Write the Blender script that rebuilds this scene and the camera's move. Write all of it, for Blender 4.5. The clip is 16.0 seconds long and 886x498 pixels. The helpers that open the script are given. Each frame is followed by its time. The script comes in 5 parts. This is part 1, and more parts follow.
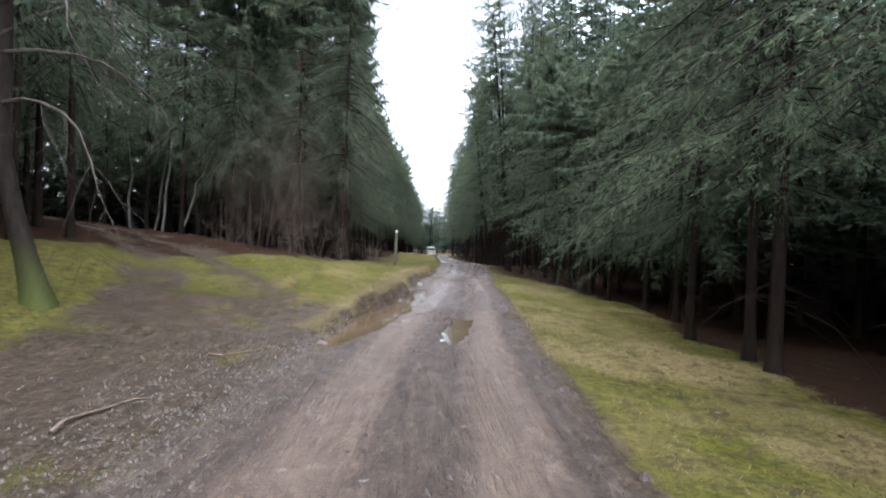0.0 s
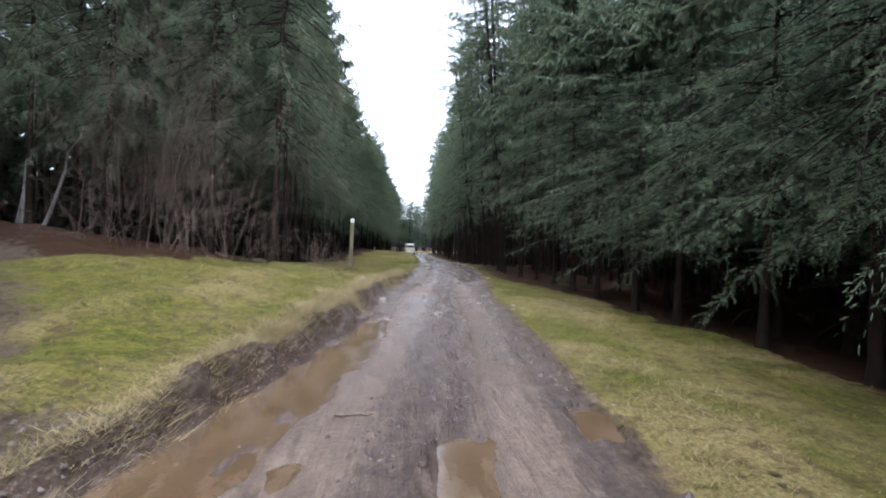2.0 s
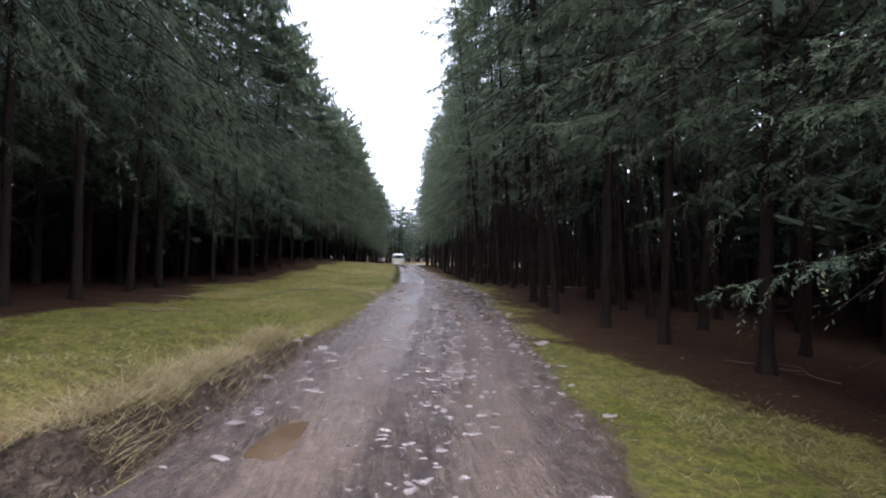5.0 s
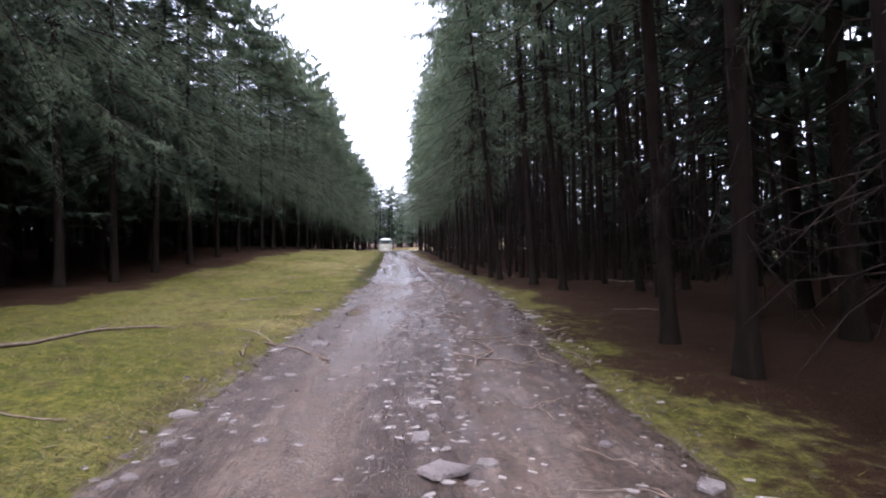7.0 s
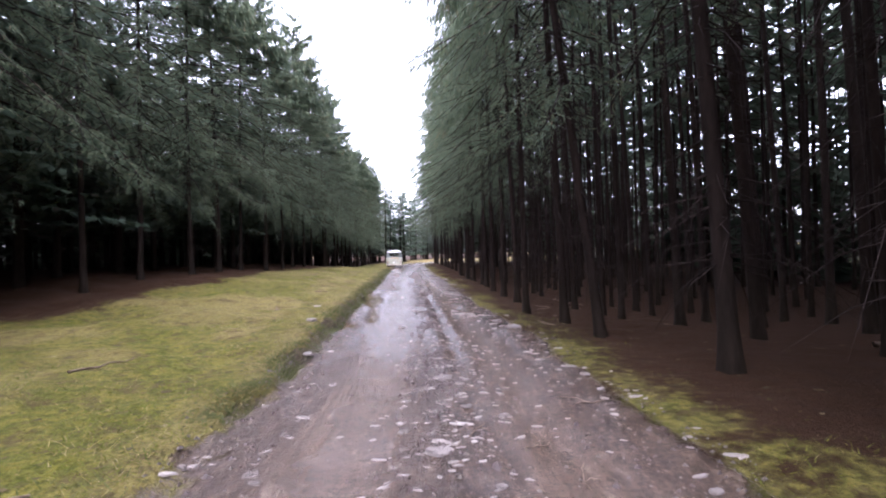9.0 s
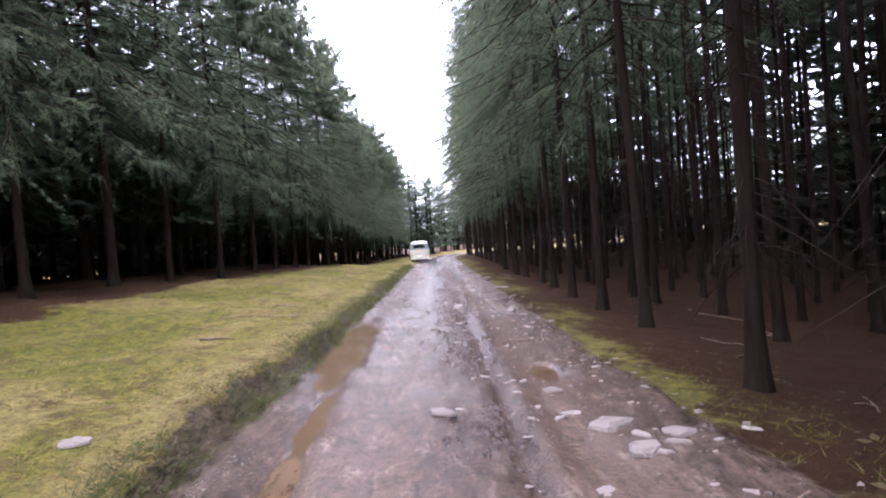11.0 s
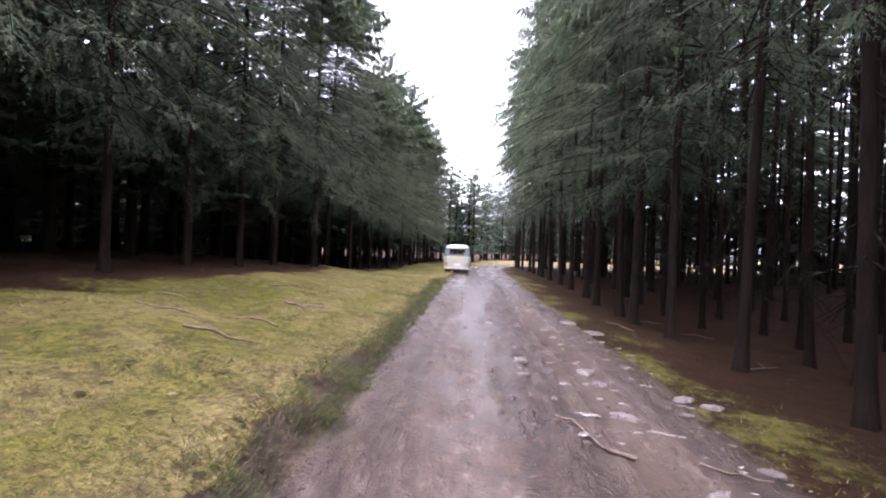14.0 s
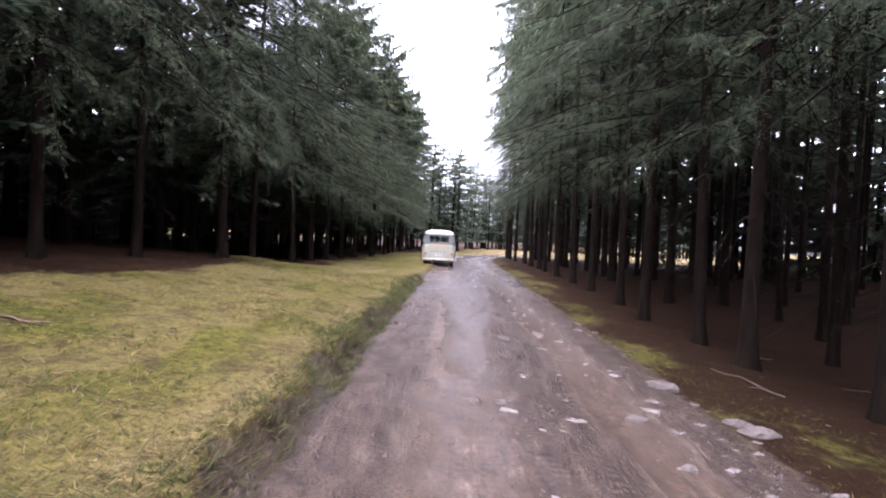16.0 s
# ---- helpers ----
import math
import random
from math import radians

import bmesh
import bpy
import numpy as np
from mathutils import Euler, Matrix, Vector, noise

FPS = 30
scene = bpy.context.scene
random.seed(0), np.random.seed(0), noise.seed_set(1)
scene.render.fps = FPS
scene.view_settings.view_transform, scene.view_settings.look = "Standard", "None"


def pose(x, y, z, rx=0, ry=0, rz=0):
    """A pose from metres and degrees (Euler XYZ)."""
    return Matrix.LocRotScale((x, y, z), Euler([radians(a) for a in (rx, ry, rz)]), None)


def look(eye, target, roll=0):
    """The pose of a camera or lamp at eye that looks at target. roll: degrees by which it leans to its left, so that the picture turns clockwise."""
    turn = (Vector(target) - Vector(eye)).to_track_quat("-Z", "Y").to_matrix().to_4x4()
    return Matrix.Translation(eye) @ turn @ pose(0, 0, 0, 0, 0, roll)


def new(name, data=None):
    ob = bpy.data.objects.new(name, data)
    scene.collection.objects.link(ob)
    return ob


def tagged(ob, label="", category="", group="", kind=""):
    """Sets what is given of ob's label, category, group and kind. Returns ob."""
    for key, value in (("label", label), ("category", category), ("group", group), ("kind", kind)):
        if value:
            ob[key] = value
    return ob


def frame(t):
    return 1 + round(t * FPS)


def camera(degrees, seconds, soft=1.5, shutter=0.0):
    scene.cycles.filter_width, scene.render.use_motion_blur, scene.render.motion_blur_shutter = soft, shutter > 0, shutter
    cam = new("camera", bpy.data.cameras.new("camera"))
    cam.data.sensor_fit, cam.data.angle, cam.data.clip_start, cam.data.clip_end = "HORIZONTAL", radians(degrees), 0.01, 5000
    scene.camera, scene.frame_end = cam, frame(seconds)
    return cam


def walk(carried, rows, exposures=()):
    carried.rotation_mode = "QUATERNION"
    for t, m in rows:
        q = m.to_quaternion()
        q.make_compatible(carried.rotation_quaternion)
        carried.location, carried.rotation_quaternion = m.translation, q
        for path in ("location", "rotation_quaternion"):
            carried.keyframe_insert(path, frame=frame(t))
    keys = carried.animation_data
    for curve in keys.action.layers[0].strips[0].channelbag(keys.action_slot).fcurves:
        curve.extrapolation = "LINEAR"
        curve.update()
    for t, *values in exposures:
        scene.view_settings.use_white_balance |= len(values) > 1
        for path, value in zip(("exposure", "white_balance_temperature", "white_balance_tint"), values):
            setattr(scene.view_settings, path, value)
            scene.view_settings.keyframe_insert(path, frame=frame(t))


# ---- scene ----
cam = camera(81.2, 16.0, soft=2.0, shutter=0.03)
PATH = [
    (0, (0.096, 0.028, 1.541), (0.187, 2.026, 1.54), 1.7),
    (0.5, (0.144, 1.892, 1.544), (0.243, 3.889, 1.54), 3.2),
    (1, (0.317, 3.516, 1.485), (0.447, 5.512, 1.459), 1.8),
    (1.5, (0.374, 5.275, 1.473), (0.525, 7.269, 1.433), 1.3),
    (2, (0.567, 7.54, 1.509), (0.733, 9.533, 1.5), 1.5),
    (2.5, (0.777, 10.006, 1.48), (0.951, 11.998, 1.448), 0.9),
    (3, (1.085, 12.607, 1.403), (1.294, 14.595, 1.333), 0.2),
    (3.5, (1.442, 15.304, 1.502), (1.682, 17.289, 1.49), -0.3),
    (4, (1.672, 18.104, 1.549), (1.881, 20.093, 1.544), 2.5),
    (4.2, (1.824, 19.174, 1.527), (2.019, 21.164, 1.563), 2.3),
    (6.3, (2.783, 30.581, 1.48), (2.974, 32.572, 1.485), -0.0),
    (6.5, (2.932, 31.775, 1.448), (3.117, 33.766, 1.44), -1.3),
    (7, (3.203, 34.646, 1.464), (3.399, 36.636, 1.435), -0.2),
    (7.5, (3.48, 37.407, 1.568), (3.638, 39.4, 1.578), -0.0),
    (8, (3.695, 40.168, 1.609), (3.848, 42.162, 1.626), -0.5),
    (8.2, (3.731, 41.23, 1.616), (3.865, 43.225, 1.633), -0.2),
    (10.3, (4.165, 51.736, 1.473), (4.25, 53.734, 1.423), -5.4),
    (10.5, (4.176, 52.723, 1.419), (4.235, 54.721, 1.347), -5.6),
    (11, (4.119, 54.888, 1.478), (4.134, 56.888, 1.459), -4.1),
    (11.5, (4.01, 56.953, 1.429), (4.011, 58.95, 1.339), -3.5),
    (12, (3.97, 59.08, 1.433), (3.959, 61.078, 1.359), -2.9),
    (12.5, (3.91, 61.345, 1.411), (3.927, 63.344, 1.335), 0.0),
    (13, (3.886, 63.537, 1.407), (3.882, 65.536, 1.358), -0.2),
    (13.5, (3.758, 65.336, 1.471), (3.668, 67.334, 1.496), 0.1),
    (14, (3.542, 66.883, 1.519), (3.417, 68.879, 1.522), 2.1),
    (14.5, (3.521, 68.393, 1.525), (3.451, 70.392, 1.525), 2.3),
    (15, (3.478, 70.059, 1.514), (3.407, 72.057, 1.482), 2.7),
    (15.5, (3.437, 71.7, 1.466), (3.371, 73.697, 1.395), 3.5),
    (16, (3.406, 73.506, 1.443), (3.346, 75.505, 1.403), 2.7),
]
walk(cam, [(t, look(eye, target, roll)) for t, eye, target, roll in PATH], exposures=((0.0, 2.3, 5600, 12), (2.0, 2.3, 5500, 14), (4.2, 2.2, 5520, 17), (8.0, 2.86, 5560, 27), (11.0, 3.12, 5660, 29), (16.0, 2.98, 5780, 31)))
# ---- light ----
SKY_STRENGTH = 0.15
world = bpy.data.worlds.new("overcast")
scene.world = world
world.use_nodes = True
wn = world.node_tree
wn.nodes.clear()
sky = wn.nodes.new("ShaderNodeTexSky")
sky.sky_type, sky.sun_disc = "NISHITA", False
sky.sun_elevation, sky.sun_rotation = radians(72), radians(190)
sky.dust_density, sky.air_density = 4.0, 1.2
grey = wn.nodes.new("ShaderNodeHueSaturation")
grey.inputs["Saturation"].default_value = 0.15
bg = wn.nodes.new("ShaderNodeBackground")
bg.inputs["Strength"].default_value = SKY_STRENGTH
wout = wn.nodes.new("ShaderNodeOutputWorld")
wn.links.new(sky.outputs[0], grey.inputs["Color"])
wn.links.new(grey.outputs[0], bg.inputs["Color"])
wn.links.new(bg.outputs[0], wout.inputs["Surface"])
sun = new("sun", bpy.data.lights.new("sun", "SUN"))
sun.data.energy, sun.data.angle, sun.data.color = 0.5, radians(70), (1.0, 0.98, 0.95)
sun.matrix_world = look((0, 0, 30), (math.sin(radians(10)) * 9.75, math.cos(radians(10)) * 9.75, 0))


# ---- material helpers ----
class Mat:
    """A node material with short calls to add and join nodes."""

    def __init__(self, name):
        self.m = bpy.data.materials.new(name)
        self.m.use_nodes = True
        self.t = self.m.node_tree
        self.b = self.t.nodes["Principled BSDF"]

    def link(self, a, b):
        self.t.links.new(a, b)

    def put(self, socket, value):
        if isinstance(value, bpy.types.NodeSocket):
            self.link(value, socket)
        else:
            socket.default_value = value

    def coord(self, kind="Object", scale=(1, 1, 1)):
        c = self.t.nodes.new("ShaderNodeTexCoord")
        mp = self.t.nodes.new("ShaderNodeMapping")
        mp.inputs["Scale"].default_value = scale
        self.link(c.outputs[kind], mp.inputs[0])
        return mp.outputs[0]

    def noise(self, vec, scale, detail=4, rough=0.55):
        n = self.t.nodes.new("ShaderNodeTexNoise")
        n.inputs["Scale"].default_value, n.inputs["Detail"].default_value = scale, detail
        n.inputs["Roughness"].default_value = rough
        self.link(vec, n.inputs["Vector"])
        return n.outputs["Fac"]

    def cells(self, vec, scale, out="Distance"):
        n = self.t.nodes.new("ShaderNodeTexVoronoi")
        n.inputs["Scale"].default_value = scale
        self.link(vec, n.inputs["Vector"])
        return n.outputs[out]

    def ramp(self, fac, stops):
        r = self.t.nodes.new("ShaderNodeValToRGB")
        els = r.color_ramp.elements
        while len(els) < len(stops):
            els.new(0.5)
        for e, (p, c) in zip(els, stops):
            e.position = p
            e.color = (*c, 1) if len(c) == 3 else c
        self.link(fac, r.inputs[0])
        return r.outputs[0]

    def mix(self, fac, a, b, mode="MIX"):
        n = self.t.nodes.new("ShaderNodeMix")
        n.data_type, n.blend_type = "RGBA", mode
        self.put(n.inputs[0], fac)
        self.put(n.inputs[6], a if isinstance(a, bpy.types.NodeSocket) else (*a, 1))
        self.put(n.inputs[7], b if isinstance(b, bpy.types.NodeSocket) else (*b, 1))
        return n.outputs[2]

    def math(self, op, a, b=0.0, clamp=False):
        n = self.t.nodes.new("ShaderNodeMath")
        n.operation, n.use_clamp = op, clamp
        self.put(n.inputs[0], a)
        self.put(n.inputs[1], b)
        return n.outputs[0]

    def attr(self, name, out="Color"):
        n = self.t.nodes.new("ShaderNodeAttribute")
        n.attribute_name = name
        return n.outputs[out]

    def split(self, col):
        n = self.t.nodes.new("ShaderNodeSeparateColor")
        self.link(col, n.inputs[0])
        return n.outputs

    def rand(self, island=False):
        n = self.t.nodes.new("ShaderNodeNewGeometry" if island else "ShaderNodeObjectInfo")
        return n.outputs["Random Per Island" if island else "Random"]

    def bump(self, height, strength=0.4, dist=0.02):
        n = self.t.nodes.new("ShaderNodeBump")
        n.inputs["Strength"].default_value, n.inputs["Distance"].default_value = strength, dist
        self.link(height, n.inputs["Height"])
        self.link(n.outputs[0], self.b.inputs["Normal"])

    def set(self, **kw):
        names = {"color": "Base Color", "rough": "Roughness", "metal": "Metallic", "spec": "Specular IOR Level",
                 "trans": "Transmission Weight", "ior": "IOR", "sub": "Subsurface Weight"}
        for k, v in kw.items():
            s = self.b.inputs[names[k]]
            if k == "color" and not isinstance(v, bpy.types.NodeSocket):
                v = (*v, 1)
            self.put(s, v)
        return self.m


def mat_ground():
    m = Mat("track_mud_grass_and_needles")
    v = m.coord("Object")
    mask = m.split(m.attr("mask"))
    big, mid, fine = m.noise(v, 0.9, 4), m.noise(v, 6, 5), m.noise(v, 45, 4, 0.7)
    streak = m.noise(m.coord("Object", (9, 0.7, 3)), 2.2, 4)
    mud = m.mix(m.ramp(mid, [(0.3, (0, 0, 0)), (0.7, (1, 1, 1))]), (0.125, 0.083, 0.062), (0.245, 0.175, 0.138))
    # mud tone between clods and lumps; its darkest part paints in their occlusion
    clod = m.noise(v, 17, 3, 0.6)
    mud = m.mix(m.ramp(clod, [(0.42, (0.85, 0.85, 0.85)), (0.5, (0, 0, 0))]), mud, (0.055, 0.037, 0.032))
    lump = m.noise(v, 7.5, 4, 0.65)
    mud = m.mix(m.ramp(lump, [(0.42, (0.7, 0.7, 0.7)), (0.5, (0, 0, 0))]), mud, (0.07, 0.048, 0.042))
    mud = m.mix(m.ramp(lump, [(0.58, (0, 0, 0)), (0.68, (0.6, 0.6, 0.6))]), mud, (0.3, 0.245, 0.215))
    mud = m.mix(m.math("MULTIPLY", streak, 0.5), mud, (0.27, 0.21, 0.178))
    mud = m.mix(m.ramp(fine, [(0.45, (0, 0, 0)), (0.75, (0.6, 0.6, 0.6))]), mud, (0.07, 0.05, 0.042))
    lane = m.math("ADD", m.attr("lane", "Fac"), m.math("MULTIPLY", m.math("SUBTRACT", mid, 0.5), 0.8), True)
    mud = m.mix(lane, m.mix(m.math("ADD", m.math("MULTIPLY", fine, 0.6), 0.1), mud, (0.06, 0.042, 0.038)), m.mix(0.28, mud, (0.28, 0.213, 0.174)))
    track = m.math("ADD", m.attr("rut", "Fac"), m.math("MULTIPLY", m.math("SUBTRACT", mid, 0.55), 1.2), True)
    mud = m.mix(m.math("MULTIPLY", track, 0.8), mud, (0.052, 0.036, 0.031))
    seam = m.noise(m.coord("Object", (11, 0.9, 3)), 1.6, 5, 0.6)
    mud = m.mix(m.math("MULTIPLY", m.ramp(seam, [(0.5, (0, 0, 0)), (0.58, (1, 1, 1))]), m.math("SUBTRACT", 0.75, m.math("MULTIPLY", lane, 0.4))), mud, (0.06, 0.043, 0.038))
    crack = m.noise(m.coord("Object", (4.5, 0.5, 2)), 1.0, 4, 0.55)
    crack = m.math("MULTIPLY", m.ramp(crack, [(0.488, (0, 0, 0)), (0.498, (1, 1, 1)), (0.508, (0, 0, 0))]), m.ramp(big, [(0.4, (0, 0, 0)), (0.5, (0.85, 0.85, 0.85))]))
    mud = m.mix(crack, mud, (0.045, 0.031, 0.026))
    xyz = m.t.nodes.new("ShaderNodeSeparateXYZ")
    m.link(v, xyz.inputs[0])
    lug = m.math("SINE", m.math("ADD", m.math("MULTIPLY", xyz.outputs[1], 84.0), m.math("MULTIPLY", m.math("ABSOLUTE", m.math("SINE", m.math("MULTIPLY", xyz.outputs[0], 16.0))), 3.0)))
    lug = m.math("MULTIPLY", lug, m.math("MULTIPLY", track, m.ramp(big, [(0.42, (0, 0, 0)), (0.55, (0.5, 0.5, 0.5))])))
    peb = m.cells(v, 38, "Color")
    pebd = m.cells(v, 38)
    pebs = m.ramp(pebd, [(0.18, (1, 1, 1)), (0.3, (0, 0, 0))])
    keep = m.ramp(m.split(peb)[0], [(0.72, (0, 0, 0)), (0.76, (1, 1, 1))])
    mud = m.mix(m.math("MULTIPLY", m.math("MULTIPLY", pebs, keep), 0.55), mud, (0.3, 0.27, 0.26))
    soil = m.ramp(m.math("ADD", m.attr("soil", "Fac"), m.math("MULTIPLY", m.math("SUBTRACT", mid, 0.5), 0.8)), [(0.3, (0, 0, 0)), (0.7, (0.75, 0.75, 0.75))])
    earth = m.mix(m.ramp(clod, [(0.4, (0, 0, 0)), (0.58, (1, 1, 1))]), (0.04, 0.031, 0.023), (0.115, 0.092, 0.072))
    earth = m.mix(m.math("MULTIPLY", m.ramp(fine, [(0.45, (0, 0, 0)), (0.7, (1, 1, 1))]), 0.6), earth, (0.16, 0.13, 0.097))
    mud = m.mix(soil, mud, earth)
    wet = m.attr("wet", "Fac")
    mud = m.mix(m.math("MULTIPLY", wet, 0.76), mud, m.mix(lump, (0.042, 0.029, 0.024), (0.115, 0.082, 0.07)))
    # hollows of the torn mud darkened in colour, as shade in the relief
    long = m.coord("Object", (1, 0.38, 1))
    torn, crumb = m.noise(long, 8, 8, 0.72), m.noise(long, 27, 4, 0.7)
    beside = m.math("SUBTRACT", 1.0, m.math("MULTIPLY", lane, 0.72))
    mud = m.mix(m.math("MULTIPLY", beside, 0.6), mud, m.ramp(torn, [(0.38, (0.32, 0.29, 0.27)), (0.5, (1, 1, 1))]), "MULTIPLY")
    mud = m.mix(m.math("MULTIPLY", beside, 0.5), mud, m.ramp(crumb, [(0.4, (0.4, 0.37, 0.35)), (0.52, (1, 1, 1))]), "MULTIPLY")
    mud = m.mix(m.math("MULTIPLY", m.ramp(torn, [(0.55, (0, 0, 0)), (0.68, (1, 1, 1))]), 0.45), mud, (0.31, 0.25, 0.215))
    gr = m.mix(m.ramp(mid, [(0.35, (0, 0, 0)), (0.65, (1, 1, 1))]), (0.07, 0.085, 0.013), (0.178, 0.17, 0.027))
    gr = m.mix(m.math("MULTIPLY", fine, 0.55), gr, (0.07, 0.06, 0.016))
    straw = m.mix(fine, (0.34, 0.265, 0.125), (0.18, 0.13, 0.06))
    sfac = m.math("MULTIPLY", m.ramp(m.math("ADD", m.math("MULTIPLY", big, 0.8), m.math("MULTIPLY", mid, 0.3)), [(0.42, (0, 0, 0)), (0.66, (1, 1, 1))]), 0.8)
    gr = m.mix(m.math("ADD", m.math("MULTIPLY", sfac, 0.2), mask[2], True), gr, straw)
    tuft = m.noise(v, 19, 5, 0.7)
    gr = m.mix(0.8, gr, m.ramp(tuft, [(0.36, (0.4, 0.42, 0.4)), (0.5, (0.95, 0.95, 0.95)), (0.66, (1.25, 1.2, 1.1))]), "MULTIPLY")
    debris = m.noise(v, 3.3, 6, 0.75)
    gr = m.mix(m.ramp(debris, [(0.5, (0, 0, 0)), (0.62, (0.85, 0.85, 0.85))]), gr, (0.085, 0.06, 0.03))
    lit = m.mix(mid, (0.026, 0.013, 0.007), (0.07, 0.035, 0.019))
    lit = m.mix(m.math("MULTIPLY", fine, 0.6), lit, (0.022, 0.013, 0.008))
    jig = m.math("MULTIPLY", m.math("SUBTRACT", m.math("ADD", m.math("MULTIPLY", mid, 0.6), m.math("MULTIPLY", fine, 0.4)), 0.5), 1.2)
    road = m.ramp(m.math("ADD", mask[0], jig), [(0.4, (0, 0, 0)), (0.6, (1, 1, 1))])
    grass = m.ramp(m.math("ADD", mask[1], jig), [(0.38, (0, 0, 0)), (0.62, (1, 1, 1))])
    col = m.mix(grass, lit, gr)
    col = m.mix(road, col, mud)
    rr = m.math("SUBTRACT", m.math("SUBTRACT", 0.78, m.math("MULTIPLY", road, 0.16)), m.math("MULTIPLY", m.math("MULTIPLY", wet, road), 0.5))
    rr = m.math("ADD", rr, m.math("MULTIPLY", m.math("SUBTRACT", fine, 0.5), 0.25), True)
    smooth = m.math("SUBTRACT", 1.0, m.math("MULTIPLY", m.math("MULTIPLY", wet, road), 0.82))
    m.bump(m.math("MULTIPLY", smooth, m.math("ADD", m.math("MULTIPLY", fine, 0.5), m.math("ADD", m.math("ADD", mid, m.math("MULTIPLY", clod, 0.8)), m.math("ADD", m.math("MULTIPLY", pebs, 0.25), m.math("ADD", m.math("MULTIPLY", m.math("MULTIPLY", seam, road), -1.3), m.math("ADD", m.math("MULTIPLY", m.math("MULTIPLY", torn, road), m.math("MULTIPLY", beside, 1.6)), m.math("MULTIPLY", lug, 0.45))))))), 0.9, 0.07)
    col = m.mix(1.0, col, m.mix(road, (0.76, 0.76, 0.72), (0.805, 0.765, 0.655)), "MULTIPLY")
    return m.set(color=col, rough=rr, spec=m.math("ADD", m.math("MULTIPLY", m.math("SUBTRACT", road, m.math("MULTIPLY", soil, 1.25), True), 0.36), 0.06))


def mat_foliage(name, dark, light, dead):
    m = Mat(name)
    isl = m.rand(True)
    ob = m.rand()
    v = m.coord("Object")
    c = m.mix(isl, dark, light)
    c = m.mix(m.ramp(m.noise(v, 1.1, 3), [(0.38, (0.6, 0.6, 0.6)), (0.6, (0, 0, 0))]), c, (dark[0] * 0.85, dark[1] * 0.85, dark[2] * 0.85))
    c = m.mix(m.ramp(isl, [(0.93, (0, 0, 0)), (0.95, (1, 1, 1))]), c, dead)
    c = m.mix(m.math("MULTIPLY", ob, 0.35), c, (0.06, 0.075, 0.03))
    tr = m.t.nodes.new("ShaderNodeBsdfTranslucent")
    mx = m.t.nodes.new("ShaderNodeMixShader")
    mx.inputs[0].default_value = 0.45
    # neighbouring shoots share the light of the bough they belong to
    geo = m.t.nodes.new("ShaderNodeNewGeometry")
    bend = m.t.nodes.new("ShaderNodeVectorMath")
    bend.operation = "MULTIPLY_ADD"
    bend.inputs[1].default_value, bend.inputs[2].default_value = (0.7, 0.7, 0.7), (0, 0, 0.55)
    unit = m.t.nodes.new("ShaderNodeVectorMath")
    unit.operation = "NORMALIZE"
    m.link(geo.outputs["Normal"], bend.inputs[0])
    m.link(bend.outputs[0], unit.inputs[0])
    m.link(unit.outputs[0], m.b.inputs["Normal"])
    m.link(c, tr.inputs["Color"])
    m.link(m.b.outputs[0], mx.inputs[1])
    m.link(tr.outputs[0], mx.inputs[2])
    m.link(mx.outputs[0], m.t.nodes["Material Output"].inputs["Surface"])
    return m.set(color=c, rough=0.75, spec=0.15)


def mat_bark(name, dark, light, moss=0.0):
    m = Mat(name)
    v = m.coord("Object", (1, 1, 0.25))
    n, f = m.noise(v, 9, 5, 0.65), m.noise(v, 40, 3)
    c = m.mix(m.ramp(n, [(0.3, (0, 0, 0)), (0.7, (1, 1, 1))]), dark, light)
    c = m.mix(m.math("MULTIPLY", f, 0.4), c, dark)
    if moss:
        z = m.t.nodes.new("ShaderNodeSeparateXYZ")
        m.link(m.coord("Object"), z.inputs[0])
        low = m.ramp(m.math("ADD", m.math("MULTIPLY", z.outputs[2], 0.55), m.math("MULTIPLY", n, 0.5)), [(0.25, (1, 1, 1)), (0.85, (0, 0, 0))])
        c = m.mix(m.math("MULTIPLY", low, moss), c, (0.075, 0.088, 0.022))
    m.bump(m.math("ADD", n, m.math("MULTIPLY", f, 0.3)), 0.8, 0.03)
    return m.set(color=c, rough=0.9, spec=0.1)


def mat_stone(name, a, b, dull=(0.17, 0.138, 0.126)):
    m = Mat(name)
    v = m.coord("Object")
    n = m.noise(v, 14, 5, 0.6)
    c = m.mix(m.rand(), a, b)
    c = m.mix(m.math("MULTIPLY", m.rand(True), 0.85), c, dull)
    c = m.mix(m.ramp(n, [(0.35, (0, 0, 0)), (0.7, (0.5, 0.5, 0.5))]), c, dull)
    m.bump(m.math("ADD", n, m.math("MULTIPLY", m.noise(v, 3, 4, 0.7), 1.5)), 0.8, 0.03)
    return m.set(color=c, rough=0.6, spec=0.4)


def mat_water():
    m = Mat("muddy_water")
    v = m.coord("Object")
    n = m.noise(v, 3, 3)
    m.bump(m.math("ADD", m.noise(v, 9, 2), m.math("MULTIPLY", m.noise(v, 26, 2), 0.6)), 0.14, 0.012)
    silt = m.ramp(m.noise(m.coord("Object", (1.6, 0.5, 1)), 3.2, 5, 0.6), [(0.45, (0, 0, 0)), (0.62, (1, 1, 1))])
    c = m.mix(m.math("MULTIPLY", silt, 0.55), m.mix(n, (0.052, 0.032, 0.016), (0.082, 0.052, 0.028)), (0.115, 0.078, 0.048))
    return m.set(color=c, rough=m.math("ADD", m.math("MULTIPLY", silt, 0.16), 0.05), spec=0.5)


